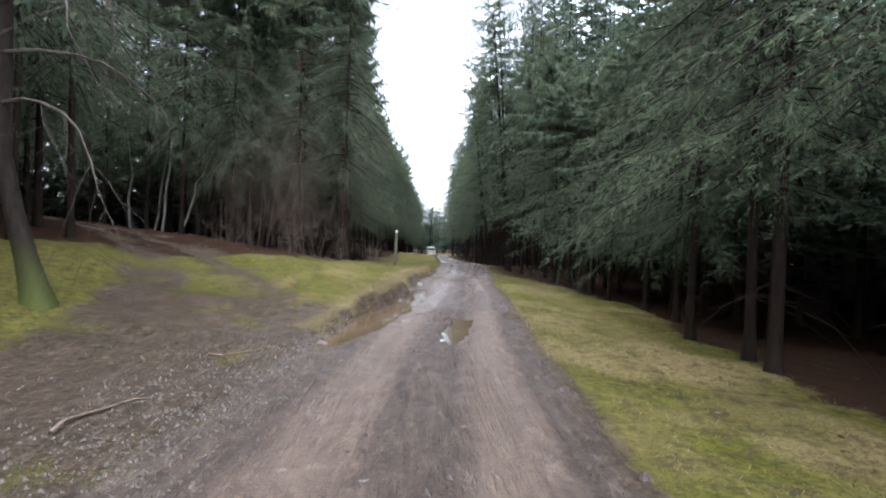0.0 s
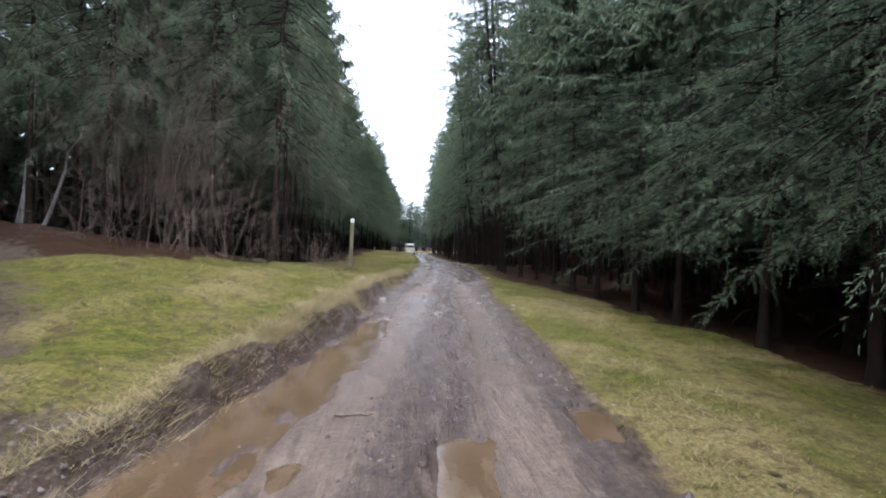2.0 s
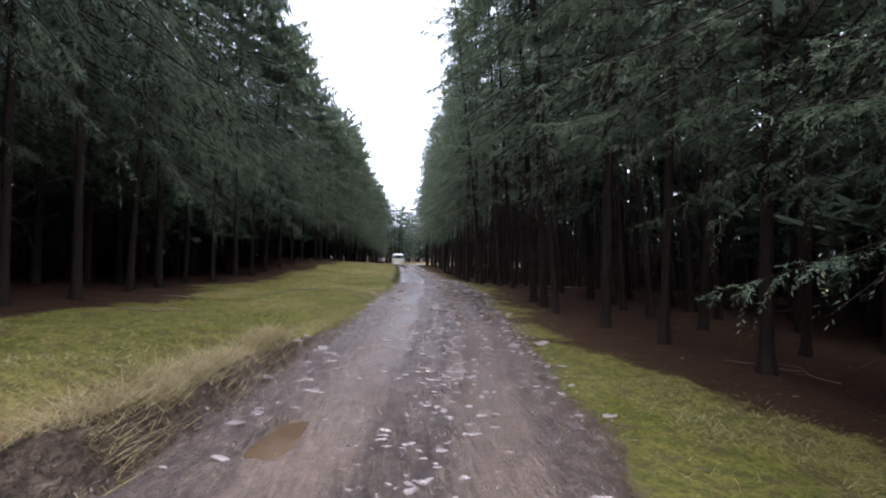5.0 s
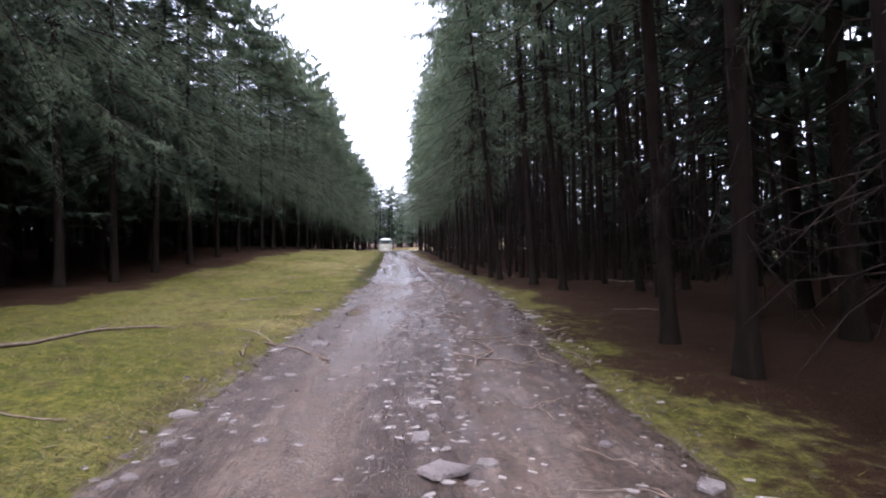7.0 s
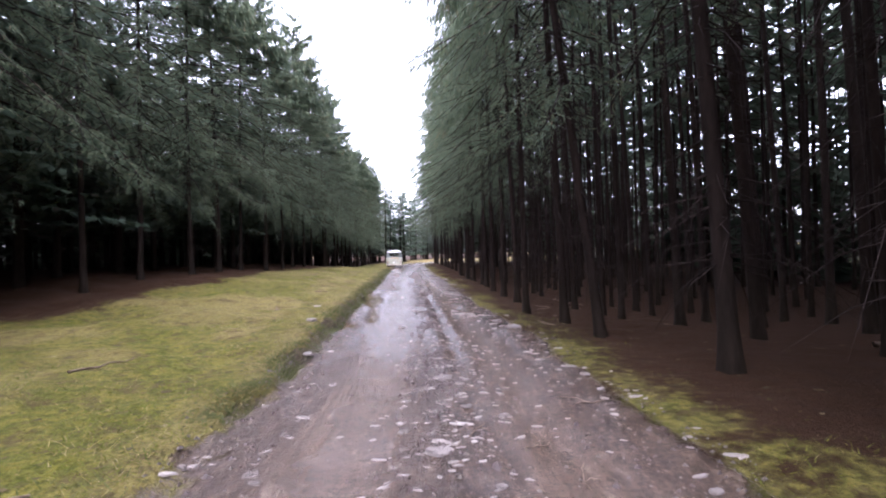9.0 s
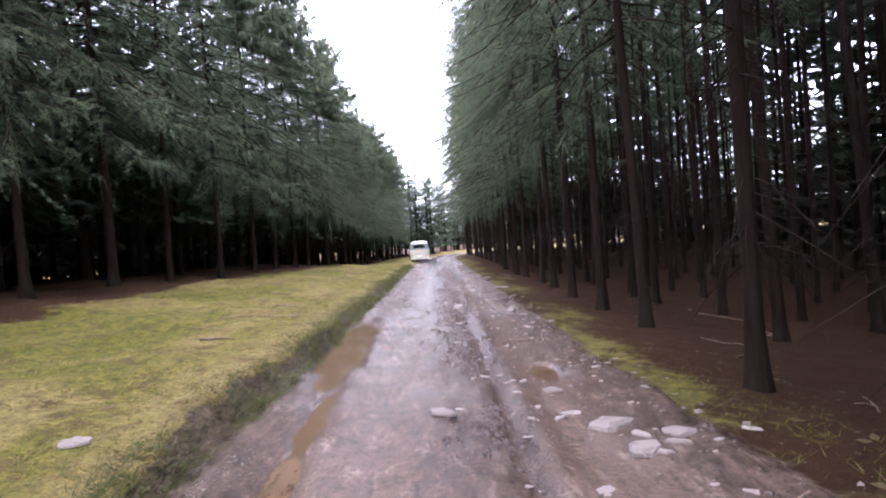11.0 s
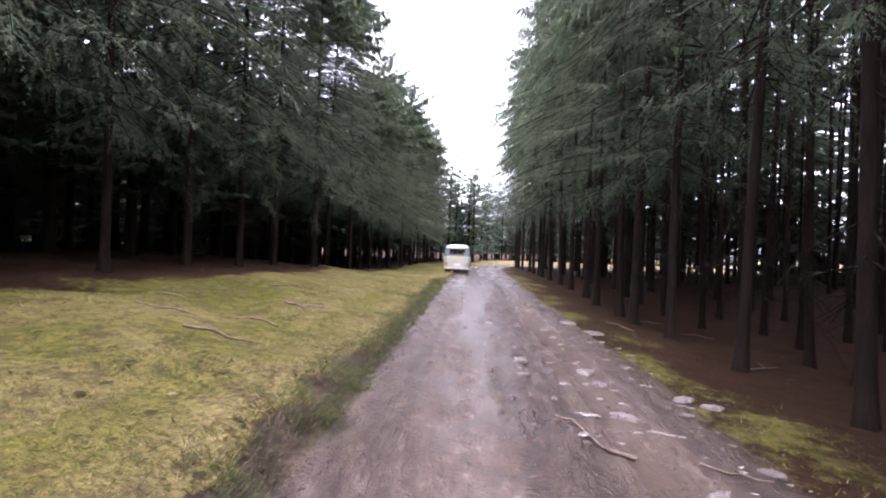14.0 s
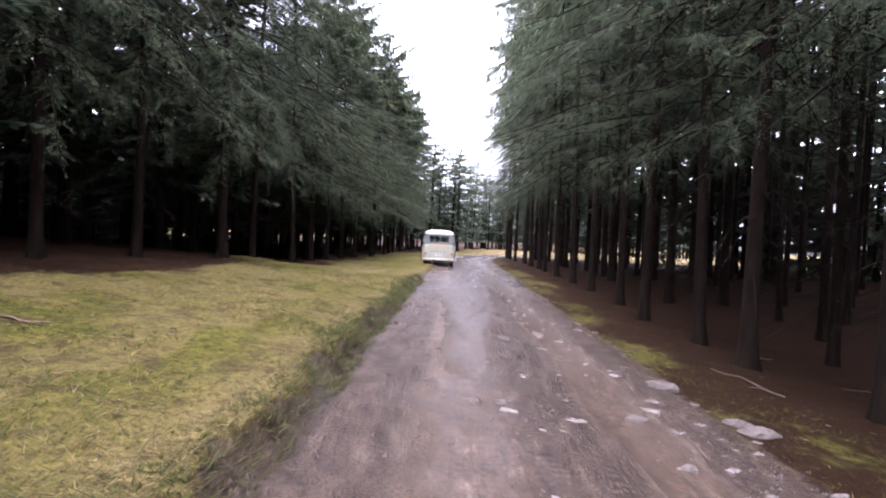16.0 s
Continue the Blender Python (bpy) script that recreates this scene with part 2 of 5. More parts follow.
def mat_plain(name, a, b, rough=0.5, scale=6.0, metal=0.0, spec=0.5, dirt=None):
    m = Mat(name)
    v = m.coord("Object")
    n = m.noise(v, scale, 5, 0.6)
    c = m.mix(m.ramp(n, [(0.35, (0, 0, 0)), (0.68, (1, 1, 1))]), a, b)
    if dirt:
        c = m.mix(m.ramp(m.noise(v, scale * 0.5, 6, 0.7), [(0.5, (0, 0, 0)), (0.72, (1, 1, 1))]), c, dirt)
    m.bump(m.noise(v, scale * 8, 3), 0.15, 0.004)
    return m.set(color=c, rough=rough, metal=metal, spec=spec)


GROUND = mat_ground()
NEEDLES = mat_foliage("spruce_needles", (0.074, 0.104, 0.068), (0.128, 0.152, 0.078), (0.15, 0.13, 0.075))
# darker copy of the needles: shade inside the stand put into the colour
NEEDLES_SHADED = mat_foliage("shaded_inner_needles", (0.062, 0.09, 0.066), (0.085, 0.115, 0.078), (0.1, 0.09, 0.066))
# darker than wet bark is: the stand's deep shade is in this colour
BARK = mat_bark("shade_dark_spruce_bark", (0.009, 0.006, 0.0048), (0.028, 0.0185, 0.014), 0.03)
BARK_MOSS = mat_bark("mossy_bark", (0.012, 0.009, 0.007), (0.036, 0.028, 0.022), 0.9)
DEADWOOD = mat_bark("dead_twigs", (0.045, 0.036, 0.03), (0.12, 0.101, 0.0863))
TWIG = mat_bark("bare_shrub_twigs", (0.058, 0.042, 0.032), (0.15, 0.112, 0.088))
BIRCH = mat_bark("birch_bark", (0.2, 0.18, 0.16), (0.55, 0.52, 0.48))
STICK = mat_bark("fallen_sticks", (0.0765, 0.0527, 0.0382), (0.23, 0.178, 0.136))
STONE = mat_stone("pale_slate", (0.105, 0.088, 0.073), (0.235, 0.207, 0.178))
GRAVEL = mat_stone("dull_gravel", (0.055, 0.043, 0.034), (0.145, 0.122, 0.1), (0.075, 0.058, 0.045))
BLADES = mat_foliage("grass_blades", (0.0623, 0.076, 0.0114), (0.167, 0.161, 0.0274), (0.243, 0.198, 0.0836))
STRAW = mat_foliage("dry_grass", (0.234, 0.179, 0.0858), (0.359, 0.296, 0.164), (0.156, 0.117, 0.0624))
CLOD = mat_stone("wet_mud_clods", (0.04, 0.028, 0.024), (0.088, 0.0624, 0.0544), (0.048, 0.0336, 0.0288))
CHIPS = mat_foliage("brown_litter_chips", (0.0468, 0.0281, 0.0172), (0.148, 0.0936, 0.0546), (0.25, 0.187, 0.117))
WATER = mat_water()


# ---- mesh helpers ----
def mesh_of(name, verts, faces, material, smooth=False):
    """A mesh from an array of corners and an array of triangles or quads."""
    me = bpy.data.meshes.new(name)
    V, F = np.asarray(verts, np.float32), np.asarray(faces, np.int32)
    k = F.shape[1]
    me.vertices.add(len(V))
    me.vertices.foreach_set("co", V.ravel())
    me.loops.add(F.size)
    me.loops.foreach_set("vertex_index", F.ravel())
    me.polygons.add(len(F))
    me.polygons.foreach_set("loop_start", np.arange(0, F.size, k, dtype=np.int32))
    me.polygons.foreach_set("use_smooth", np.full(len(F), smooth))
    me.materials.append(material)
    me.update(calc_edges=True)
    me.validate()
    return me


def part(name, data, parent, label="", material=None):
    """Link a mesh, or a bmesh with its material, as one mesh object under a thing or part."""
    if isinstance(data, bmesh.types.BMesh):
        me = bpy.data.meshes.new(name)
        data.to_mesh(me)
        data.free()
        me.materials.append(material)
        data = me
    ob = new(name, data)
    ob.parent = parent
    return tagged(ob, label)


def thing(name, label, category, group="", kind="", at=None):
    ob = new(name)
    ob.empty_display_size = 0.2
    if at is not None:
        ob.matrix_basis = at
    return tagged(ob, label, category, group, kind)


def tube(points, radii, sides=6):
    """Corners and quads of a tapered tube along points."""
    P = np.asarray(points, float)
    n = len(P)
    T = np.gradient(P, axis=0)
    T /= np.linalg.norm(T, axis=1)[:, None] + 1e-9
    ref = np.array([1.0, 0, 0]) if abs(T[:, 0]).mean() < 0.8 else np.array([0, 1.0, 0])
    A = np.cross(T, ref)
    A /= np.linalg.norm(A, axis=1)[:, None] + 1e-9
    B = np.cross(T, A)
    a = np.linspace(0, 2 * np.pi, sides, endpoint=False)
    R = np.asarray(radii, float)
    if R.ndim == 1:
        R = np.repeat(R[:, None], sides, 1)
    V = P[:, None] + R[..., None] * (A[:, None] * np.cos(a)[None, :, None] + B[:, None] * np.sin(a)[None, :, None])
    i = np.arange(n - 1)[:, None] * sides
    j = np.arange(sides)[None]
    k = (j + 1) % sides
    F = np.stack([i + j, i + k, i + sides + k, i + sides + j], -1).reshape(-1, 4)
    return V.reshape(-1, 3), F


class Heap:
    """Gathers corners and faces of many pieces for one mesh."""

    def __init__(self):
        self.v, self.f, self.n = [], [], 0

    def add(self, V, F):
        self.v.append(np.asarray(V, float))
        self.f.append(np.asarray(F) + self.n)
        self.n += len(V)

    def mesh(self, name, material, smooth=False):
        return mesh_of(name, np.concatenate(self.v), np.concatenate(self.f), material, smooth)


def lattice(shape, seed):
    return np.random.RandomState(seed).rand(*shape)


LAT = lattice((256, 256), 7)


def vnoise(x, y, scale):
    """Smooth value noise in -1 to 1."""
    X, Y = np.asarray(x) * scale + 1000.3, np.asarray(y) * scale + 1000.7
    i, j = np.floor(X).astype(int), np.floor(Y).astype(int)
    u, w = X - i, Y - j
    u, w = u * u * (3 - 2 * u), w * w * (3 - 2 * w)
    g = lambda a, b: LAT[a % 256, b % 256]
    return 2 * ((g(i, j) * (1 - u) + g(i + 1, j) * u) * (1 - w) + (g(i, j + 1) * (1 - u) + g(i + 1, j + 1) * u) * w) - 1


def step(a, b, x):
    t = np.clip((np.asarray(x, float) - a) / (b - a), 0, 1)
    return t * t * (3 - 2 * t)


# ---- the lie of the land ----
EDGE_Y = [-40, 3, 9, 12, 18, 24, 28, 35, 42, 47, 52, 60, 70, 80, 95, 120, 400]
EDGE_L = [-2.6, -1.75, -1.35, -1.0, -0.2, 0.15, 0.7, 1.3, 1.55, 2.0, 2.35, 2.45, 2.5, 2.4, 2.3, 2.3, 2.3]
EDGE_R = [0.6, 1.7, 2.2, 2.55, 3.1, 3.6, 4.1, 4.9, 5.55, 6.0, 6.15, 6.25, 6.1, 6.0, 5.8, 5.6, 5.6]
BANK = [0, 0.02, 0.1, 0.3, 0.36, 0.32, 0.26, 0.12, 0.1, 0.12, 0.18, 0.23, 0.24, 0.22, 0.15, 0.1, 0.1]
FALL = [-0.09, -0.09, -0.09, -0.09, -0.08, -0.07, -0.05, -0.025, -0.02, -0.02, -0.02, -0.02, -0.03, -0.03, -0.02, 0, 0]
# rise of the left verge above its bank, at 1.2, 2.5 and 8 m from the edge
RISE = [0, 0, 0.05, 0.2, 0.34, 0.36, 0.3, 0.1, 0.06, 0.05, 0.02, 0.0, 0.0, 0.0, 0.0, 0, 0]
TRACK = [(-1.5, 1.0), (-2.9, 6.5), (-4.6, 12.0), (-7.6, 17.0), (-12.0, 21.5), (-18.0, 25.0), (-27.0, 27.0), (-60.0, 28.0)]
# centre x, y, half length, half width, turn in degrees, water level
POOLS = [(-0.70, 12.3, 4.9, 0.45, -9.5, -0.05), (0.02, 17.2, 1.5, 0.25, -10, -0.046), (0.87, 10.2, 1.6, 0.24, -8, -0.045), (2.35, 12.0, 0.5, 0.2, -5, -0.04), (2.45, 45.7, 0.75, 0.16, -8, -0.045),
         (2.66, 62.8, 2.6, 0.31, 2, -0.06), (2.95, 58.7, 1.6, 0.1, 1, -0.05), (5.3, 61.1, 0.36, 0.15, 0, -0.05),
         (2.55, 56.8, 0.6, 0.12, 0, -0.045), (1.3, 27.8, 0.5, 0.16, -6, -0.04)]


def edge(y, table):
    """A value of the table at y; the track's two edges swing to the right into the far clearing."""
    bend = np.interp(y, [106, 113, 119, 125, 131, 139, 147, 400], [0, 0.3, 1.2, 3.4, 7.0, 13.0, 21.0, 280.0]) if table in (EDGE_L, EDGE_R) else 0.0
    return np.interp(y, EDGE_Y, table) + bend


def off_track(x, y):
    """Distance from the side track's middle, and the side on which a point lies."""
    best = np.full(np.shape(x), 1e9)
    for (x0, y0), (x1, y1) in zip(TRACK, TRACK[1:]):
        dx, dy = x1 - x0, y1 - y0
        k = np.clip(((x - x0) * dx + (y - y0) * dy) / (dx * dx + dy * dy), 0, 1)
        d = np.hypot(x - x0 - k * dx, y - y0 - k * dy)
        best = np.minimum(best, d)
    return best


def lanes(x, y):
    """Where wheels run: 1 in the two smooth lanes, 0 beside and between them."""
    L, R = edge(y, EDGE_L), edge(y, EDGE_R)
    u = (x - L) / (R - L) + 0.02 * vnoise(x * 0, y, 0.5)
    return np.exp(-((u - 0.29) / 0.12) ** 4) + np.exp(-((u - 0.73) / 0.11) ** 4)


def deep_rut(x, y, width):
    """The one deep wheel rut through the wet stretch."""
    return np.exp(-((x - 4.6 - 0.05 * vnoise(x * 0 + 2, y, 0.7) - 0.03 * vnoise(x * 0, y, 2.4)) / width) ** 2) * step(51, 55, y) * step(73, 67, y)


def ruts(x, y):
    """Dark tyre tracks and the seams between the lanes."""
    L, R = edge(y, EDGE_L), edge(y, EDGE_R)
    u = (x - L) / (R - L)
    t = np.zeros(np.shape(x))
    for k, (c, w, amp, f) in enumerate(((0.43, 0.028, 0.9, 0.21), (0.585, 0.024, 1.0, 0.17), (0.15, 0.022, 0.7, 0.3), (0.86, 0.024, 0.7, 0.26), (0.5, 0.02, 0.6, 0.4), (0.66, 0.014, 0.7, 0.33))):
        mid = c + 0.03 * vnoise(x * 0 + k * 7, y, 0.33) + 0.012 * vnoise(x * 0 + k * 3, y, 1.1)
        t = np.maximum(t, amp * np.exp(-((u - mid) / w) ** 2) * step(-0.55, 0.15, vnoise(x * 0 + 11 * k, y, f)))
    t = np.maximum(t, deep_rut(x, y, 0.12))
    churned = np.exp(-((u - 0.52 - 0.03 * vnoise(x * 0, y, 0.4)) / 0.11) ** 4) * step(49, 53, y) * step(68, 62, y)
    return np.maximum(t, 0.85 * churned * (0.6 + 0.5 * vnoise(x, y, 2.5)))


def pool_depth(x, y):
    """0 outside all pools, towards 1 in their middles."""
    d = np.zeros(np.shape(x))
    wob = 0.22 * vnoise(x, y, 2.3) + 0.14 * vnoise(x, y, 5.3)
    for px, py, a, b, turn, level in POOLS:
        c, s = math.cos(radians(turn)), math.sin(radians(turn))
        u, w = (x - px) * s * -1 + (y - py) * c, (x - px) * c + (y - py) * s
        d = np.maximum(d, np.clip(1.25 - (u / a) ** 4 - (w / b) ** 2 + wob, 0, 1))
    return d


def tilt(x, y):
    """The fall of the whole ground to one side in the last stretch."""
    return -0.088 * np.clip(np.asarray(x) - 3.8, -10, 10) * step(52, 64, y) * step(98, 82, y)


def land(x, y):
    """Height of the ground, and its masks: road, grass, straw, wet."""
    x, y = np.broadcast_arrays(np.asarray(x, float), np.asarray(y, float))
    wob = 0.13 * vnoise(x * 0, y, 0.9) + 0.1 * vnoise(x * 0 + 5, y, 2.7) + 0.05 * vnoise(x * 0 + 7, y, 6.1)
    L, R = edge(y, EDGE_L) + wob, edge(y, EDGE_R) + 0.14 * vnoise(x * 0 + 9, y, 0.8)
    bank, fall = edge(y, BANK), edge(y, FALL)
    sl, sr = L - x, x - R
    on = (sl < 0) & (sr < 0)
    w = R - L
    u = (x - L) / w
    rough = (0.02 * vnoise(x, y, 2.2) + 0.022 * vnoise(x, y * 0.6, 4.7) + 0.022 * vnoise(x, y * 0.4, 8.3)) * (1.3 - 0.75 * np.clip(lanes(x, y), 0, 1)) * (1 + 0.35 * step(54, 60, y) * step(0.7, 0.5, u))
    bumps = 0.05 * vnoise(x, y, 0.5) + 0.03 * vnoise(x, y, 1.7) + 0.02 * vnoise(x, y, 4)
    rut = -0.05 * np.exp(-((u - 0.30 - 0.02 * vnoise(u * 0, y, 0.5)) / 0.085) ** 2) - 0.045 * np.exp(-((u - 0.72 + 0.02 * vnoise(u * 0 + 3, y, 0.5)) / 0.085) ** 2)
    groove = -0.03 * np.exp(-((u - 0.6 + 0.03 * vnoise(u * 0 + 6, y, 0.35)) / 0.016) ** 2) * step(-0.2, 0.5, vnoise(u * 0 + 8, y, 0.2))
    groove = groove - 0.022 * np.exp(-((u - 0.42 + 0.03 * vnoise(u * 0 + 2, y, 0.4)) / 0.016) ** 2) * step(-0.3, 0.4, vnoise(u * 0 + 4, y, 0.23))
    zr = 0.012 + rut + groove + rough - 0.022 * ruts(x, y) - 0.075 * deep_rut(x, y, 0.09) + 0.03 * deep_rut(x, y, 0.28)
    toe = step(0, 0.28, sl)
    zl = 0.01 + bank * toe * (1 + 0.35 * vnoise(x, y, 1.3)) + edge(y, RISE) * np.interp(sl, [0, 0.3, 1.2, 2.5, 8], [0, 0.1, 0.8, 1.25, 1.75]) + bumps * step(0, 1.2, sl)
    shelf = step(0.0, 0.5, sr)
    zz = 0.01 + 0.03 * shelf + fall * np.clip(sr, 0, 7) + bumps * step(0, 1.0, sr)
    z = np.where(on, zr, np.where(sl >= 0, zl, zz))
    d = off_track(x, y)
    near = step(2.4, 1.2, d) * (sl > -0.2)
    z = z + near * (sl > 0) * (-0.02 - 0.04 * np.exp(-((d - 0.75) / 0.25) ** 2) - 0.5 * bank * toe)
    hill = 0.13 * np.clip(-x - 4.0, 0, 22) * step(48, 22, y) * step(3, 12, y + 6)
    z = z + hill + tilt(x, y)
    pd = pool_depth(x, y)
    z = z - 0.13 * pd + 0.1 * np.exp(-((x - 0.8 - 0.08 * vnoise(x * 0, y, 2.0)) / 0.1) ** 2) * step(9.2, 9.8, y) * step(11.8, 11.0, y)
    z = z + 0.07 * np.exp(-((x + 0.97 - 0.15 * (y - 9) - 0.1 * vnoise(x * 0, y, 1.1)) / 0.055) ** 2) * step(7.5, 8.5, y) * step(14.5, 13.5, y) * step(-0.1, 0.4, vnoise(x * 0 + 3, y, 1.7))
    inside = np.where(on, 1.0, 0.0)
    soft = np.where(on, 0.5 + np.clip(np.minimum(-sl, -sr) / 0.3, 0, 1) * 0.5, 0.5 - np.clip(np.maximum(sl, sr) / 0.3, 0, 1) * 0.5)
    face = np.clip(bank * 4.5, 0, 0.95) * step(-0.1, 0.0, sl) * step(np.interp(y, [26, 34], [0.42, 0.3]), np.interp(y, [26, 34], [0.28, 0.12]), sl + 0.07 * vnoise(x, y, 2.4)) * (0.9 + 0.2 * vnoise(x, y, 2.0))
    junction = step(12.6, 10.6, y + 0.3 * (x + 1.5)) * step(-1.7, -0.7, x - np.interp(y, [1.0, 6.5, 12.0, 17.0], [-1.8, -2.9, -4.6, -7.6])) * (sl > 0)
    junction = np.maximum(junction, step(2.6, 1.3, d) * step(34, 24, y) * (sl > 0) * (1.0 - 0.45 * np.exp(-(d / 0.35) ** 2)))
    road = np.clip(np.maximum(np.maximum(soft, face), junction * (np.interp(y, [4, 9, 14], [0.8, 0.72, 0.56]) + 0.22 * vnoise(x, y, 0.9) + 0.16 * vnoise(x, y, 3.0))), 0, 1)
    mid = np.exp(-((u - 0.51) / 0.06) ** 2) * on * step(14, 20, y) * step(40, 30, y) * (0.25 + 0.3 * vnoise(x, y, 0.6))
    road = road - mid
    gl = np.interp(y, [-40, 10, 16, 19, 24, 28, 34, 45, 60, 80, 400], [12, 12, 7.4, 5.4, 4.8, 4.3, 4.8, 6.6, 5.9, 4.5, 4.5])
    gr = np.interp(y, [-40, 5, 14, 19, 24, 29, 34, 45, 60, 70, 400], [3.2, 3.2, 4.4, 3.9, 3.2, 1.7, 1.1, 1.0, 0.85, 0.95, 0.9])
    jit = 0.8 * vnoise(x, y, 0.35) + 0.4 * vnoise(x, y, 1.1)
    grass = np.where(sl > 0, step(gl + 1.0, gl - 1.2, sl + jit), step(gr + 0.9, gr - 0.7, sr + 0.7 * jit) * np.interp(y, [26, 36], [1.0, 0.5]) * (1.0 + step(28, 36, y) * (0.55 * vnoise(x, y, 0.9) + 0.3 * vnoise(x, y, 2.9))))
    open_land = np.maximum(step(38, 42, -x), step(44, 48, x))
    open_land = np.maximum(open_land, step(119.5, 122, y) * step(156, 151, y) * step(2.5, 4.5, x))
    grass = np.maximum(grass, open_land)
    straw = np.exp(-((sl - 0.35) / 0.3) ** 2) * np.clip(bank * 3.2, 0, 1) * 0.8 + 0.6 * open_land
    straw = straw + 0.45 * step(1.0, 2.2, sr) * step(3.2, 2.4, sr) * step(26, 18, y)
    straw = straw + (sl > 0) * 0.3 * step(0.1, 0.7, vnoise(x, y, 0.42) + 0.35 * vnoise(x, y, 1.3)) * step(30, 38, y) * step(50, 44, y) + (sl > 0) * 0.28 * np.exp(-((sl - 0.9) / 0.7) ** 2) * step(50, 56, y) * (0.7 + 0.6 * vnoise(x, y, 1.1)) + (sl > 1.2) * 0.4 * step(0.0, 0.6, vnoise(x, y, 0.5) + 0.5 * vnoise(x, y, 1.9)) * step(46, 54, y)
    straw = straw + 0.7 * step(-0.35, 0.5, vnoise(x, y, 0.55) + 0.5 * vnoise(x, y, 1.7)) * step(31, 24, y) * np.interp(x, [-4.5, -2.5], [0.25, 1.0]) * np.interp(y, [15, 20], [1.0, 0.5])
    straw = straw + (sr > 0) * 0.14 * step(30, 36, y) * (0.8 + 0.5 * vnoise(x, y, 1.5))
    wet = 0.3 + 0.35 * vnoise(x, y, 0.45) + 1.6 * np.exp(-((u - 0.36 - 0.03 * vnoise(x * 0, y, 0.3)) / 0.12) ** 2) * step(53, 57, y) * (0.6 + 0.4 * vnoise(x, y, 0.8)) * np.interp(y, [60, 68, 72], [1, 1, 0.6])
    wet = wet + 0.8 * step(0, 0.35, pd) + 0.45 * step(51, 55, y) * step(68, 63, y) * on + 0.3 * (rut < -0.02) + 0.25 * step(30, 34, y) * on + 0.5 * step(29, 34, y) * step(67, 61, y) * step(0.45, 0.6, u) * on
    beyond = step(-0.6, -2.0, x - np.interp(y, [1.0, 6.5, 12.0, 17.0], [-1.8, -2.9, -4.6, -7.6])) * step(26, 20, y)
    grass = grass * (1 - 0.3 * beyond)
    straw = straw * (1 - 0.6 * beyond)
    return z, np.clip(road, 0, 1), np.clip(grass, 0, 1), np.clip(straw, 0, 1), np.clip(wet, 0, 1)


def ground_z(x, y):
    return float(land(np.array([x]), np.array([y]))[0][0])


# ---- ground ----
def build_ground():
    far = [4, 9, 18, 40, 90, 200, 450, 1000, 1800]
    xs = np.concatenate([[-34 - f for f in reversed(far)], np.arange(-34, -6, 0.55), np.arange(-6, -3, 0.22), np.arange(-3, 8, 0.085),
                         np.arange(8, 11, 0.25), np.arange(11, 38, 0.6), [38 + f for f in far]])
    ys = np.concatenate([[-20 - f for f in reversed(far)], np.arange(-20, 2, 0.6), np.arange(2, 84, 0.125),
                         np.arange(84, 152, 0.35), [152 + f * 1.4 for f in far]])
    X, Y = np.meshgrid(xs, ys)
    Z, road, grass, straw, wet = land(X, Y)
    nx, ny = len(xs), len(ys)
    i = (np.arange(ny - 1)[:, None] * nx + np.arange(nx - 1)[None]).ravel()
    F = np.stack([i, i + 1, i + nx + 1, i + nx], -1)
    me = mesh_of("ground", np.stack([X, Y, Z], -1).reshape(-1, 3), F, GROUND, True)
    a = me.attributes.new("mask", "FLOAT_COLOR", "POINT")
    a.data.foreach_set("color", np.stack([road, grass, straw, road * 0 + 1], -1).astype(np.float32).ravel())
    b = me.attributes.new("wet", "FLOAT", "POINT")
    b.data.foreach_set("value", wet.astype(np.float32).ravel())
    c = me.attributes.new("lane", "FLOAT", "POINT")
    c.data.foreach_set("value", lanes(X, Y).astype(np.float32).ravel())
    d = me.attributes.new("rut", "FLOAT", "POINT")
    d.data.foreach_set("value", ruts(X, Y).astype(np.float32).ravel())
    e = me.attributes.new("soil", "FLOAT", "POINT")
    e.data.foreach_set("value", np.maximum.reduce([step(-0.1, 0.5, edge(Y, EDGE_L) - X) * step(30, 20, Y), 0.9 * step(-0.05, 0.12, edge(Y, EDGE_L) - X) * step(8, 14, Y), 0.75 * np.exp(-((X - edge(Y, EDGE_R) - 0.05) / 0.4) ** 2)]).astype(np.float32).ravel())
    ob = new("ground", me)
    return tagged(ob, "rutted muddy forest track between mossy grass verges", "ground", "", "structure")


ground = build_ground()


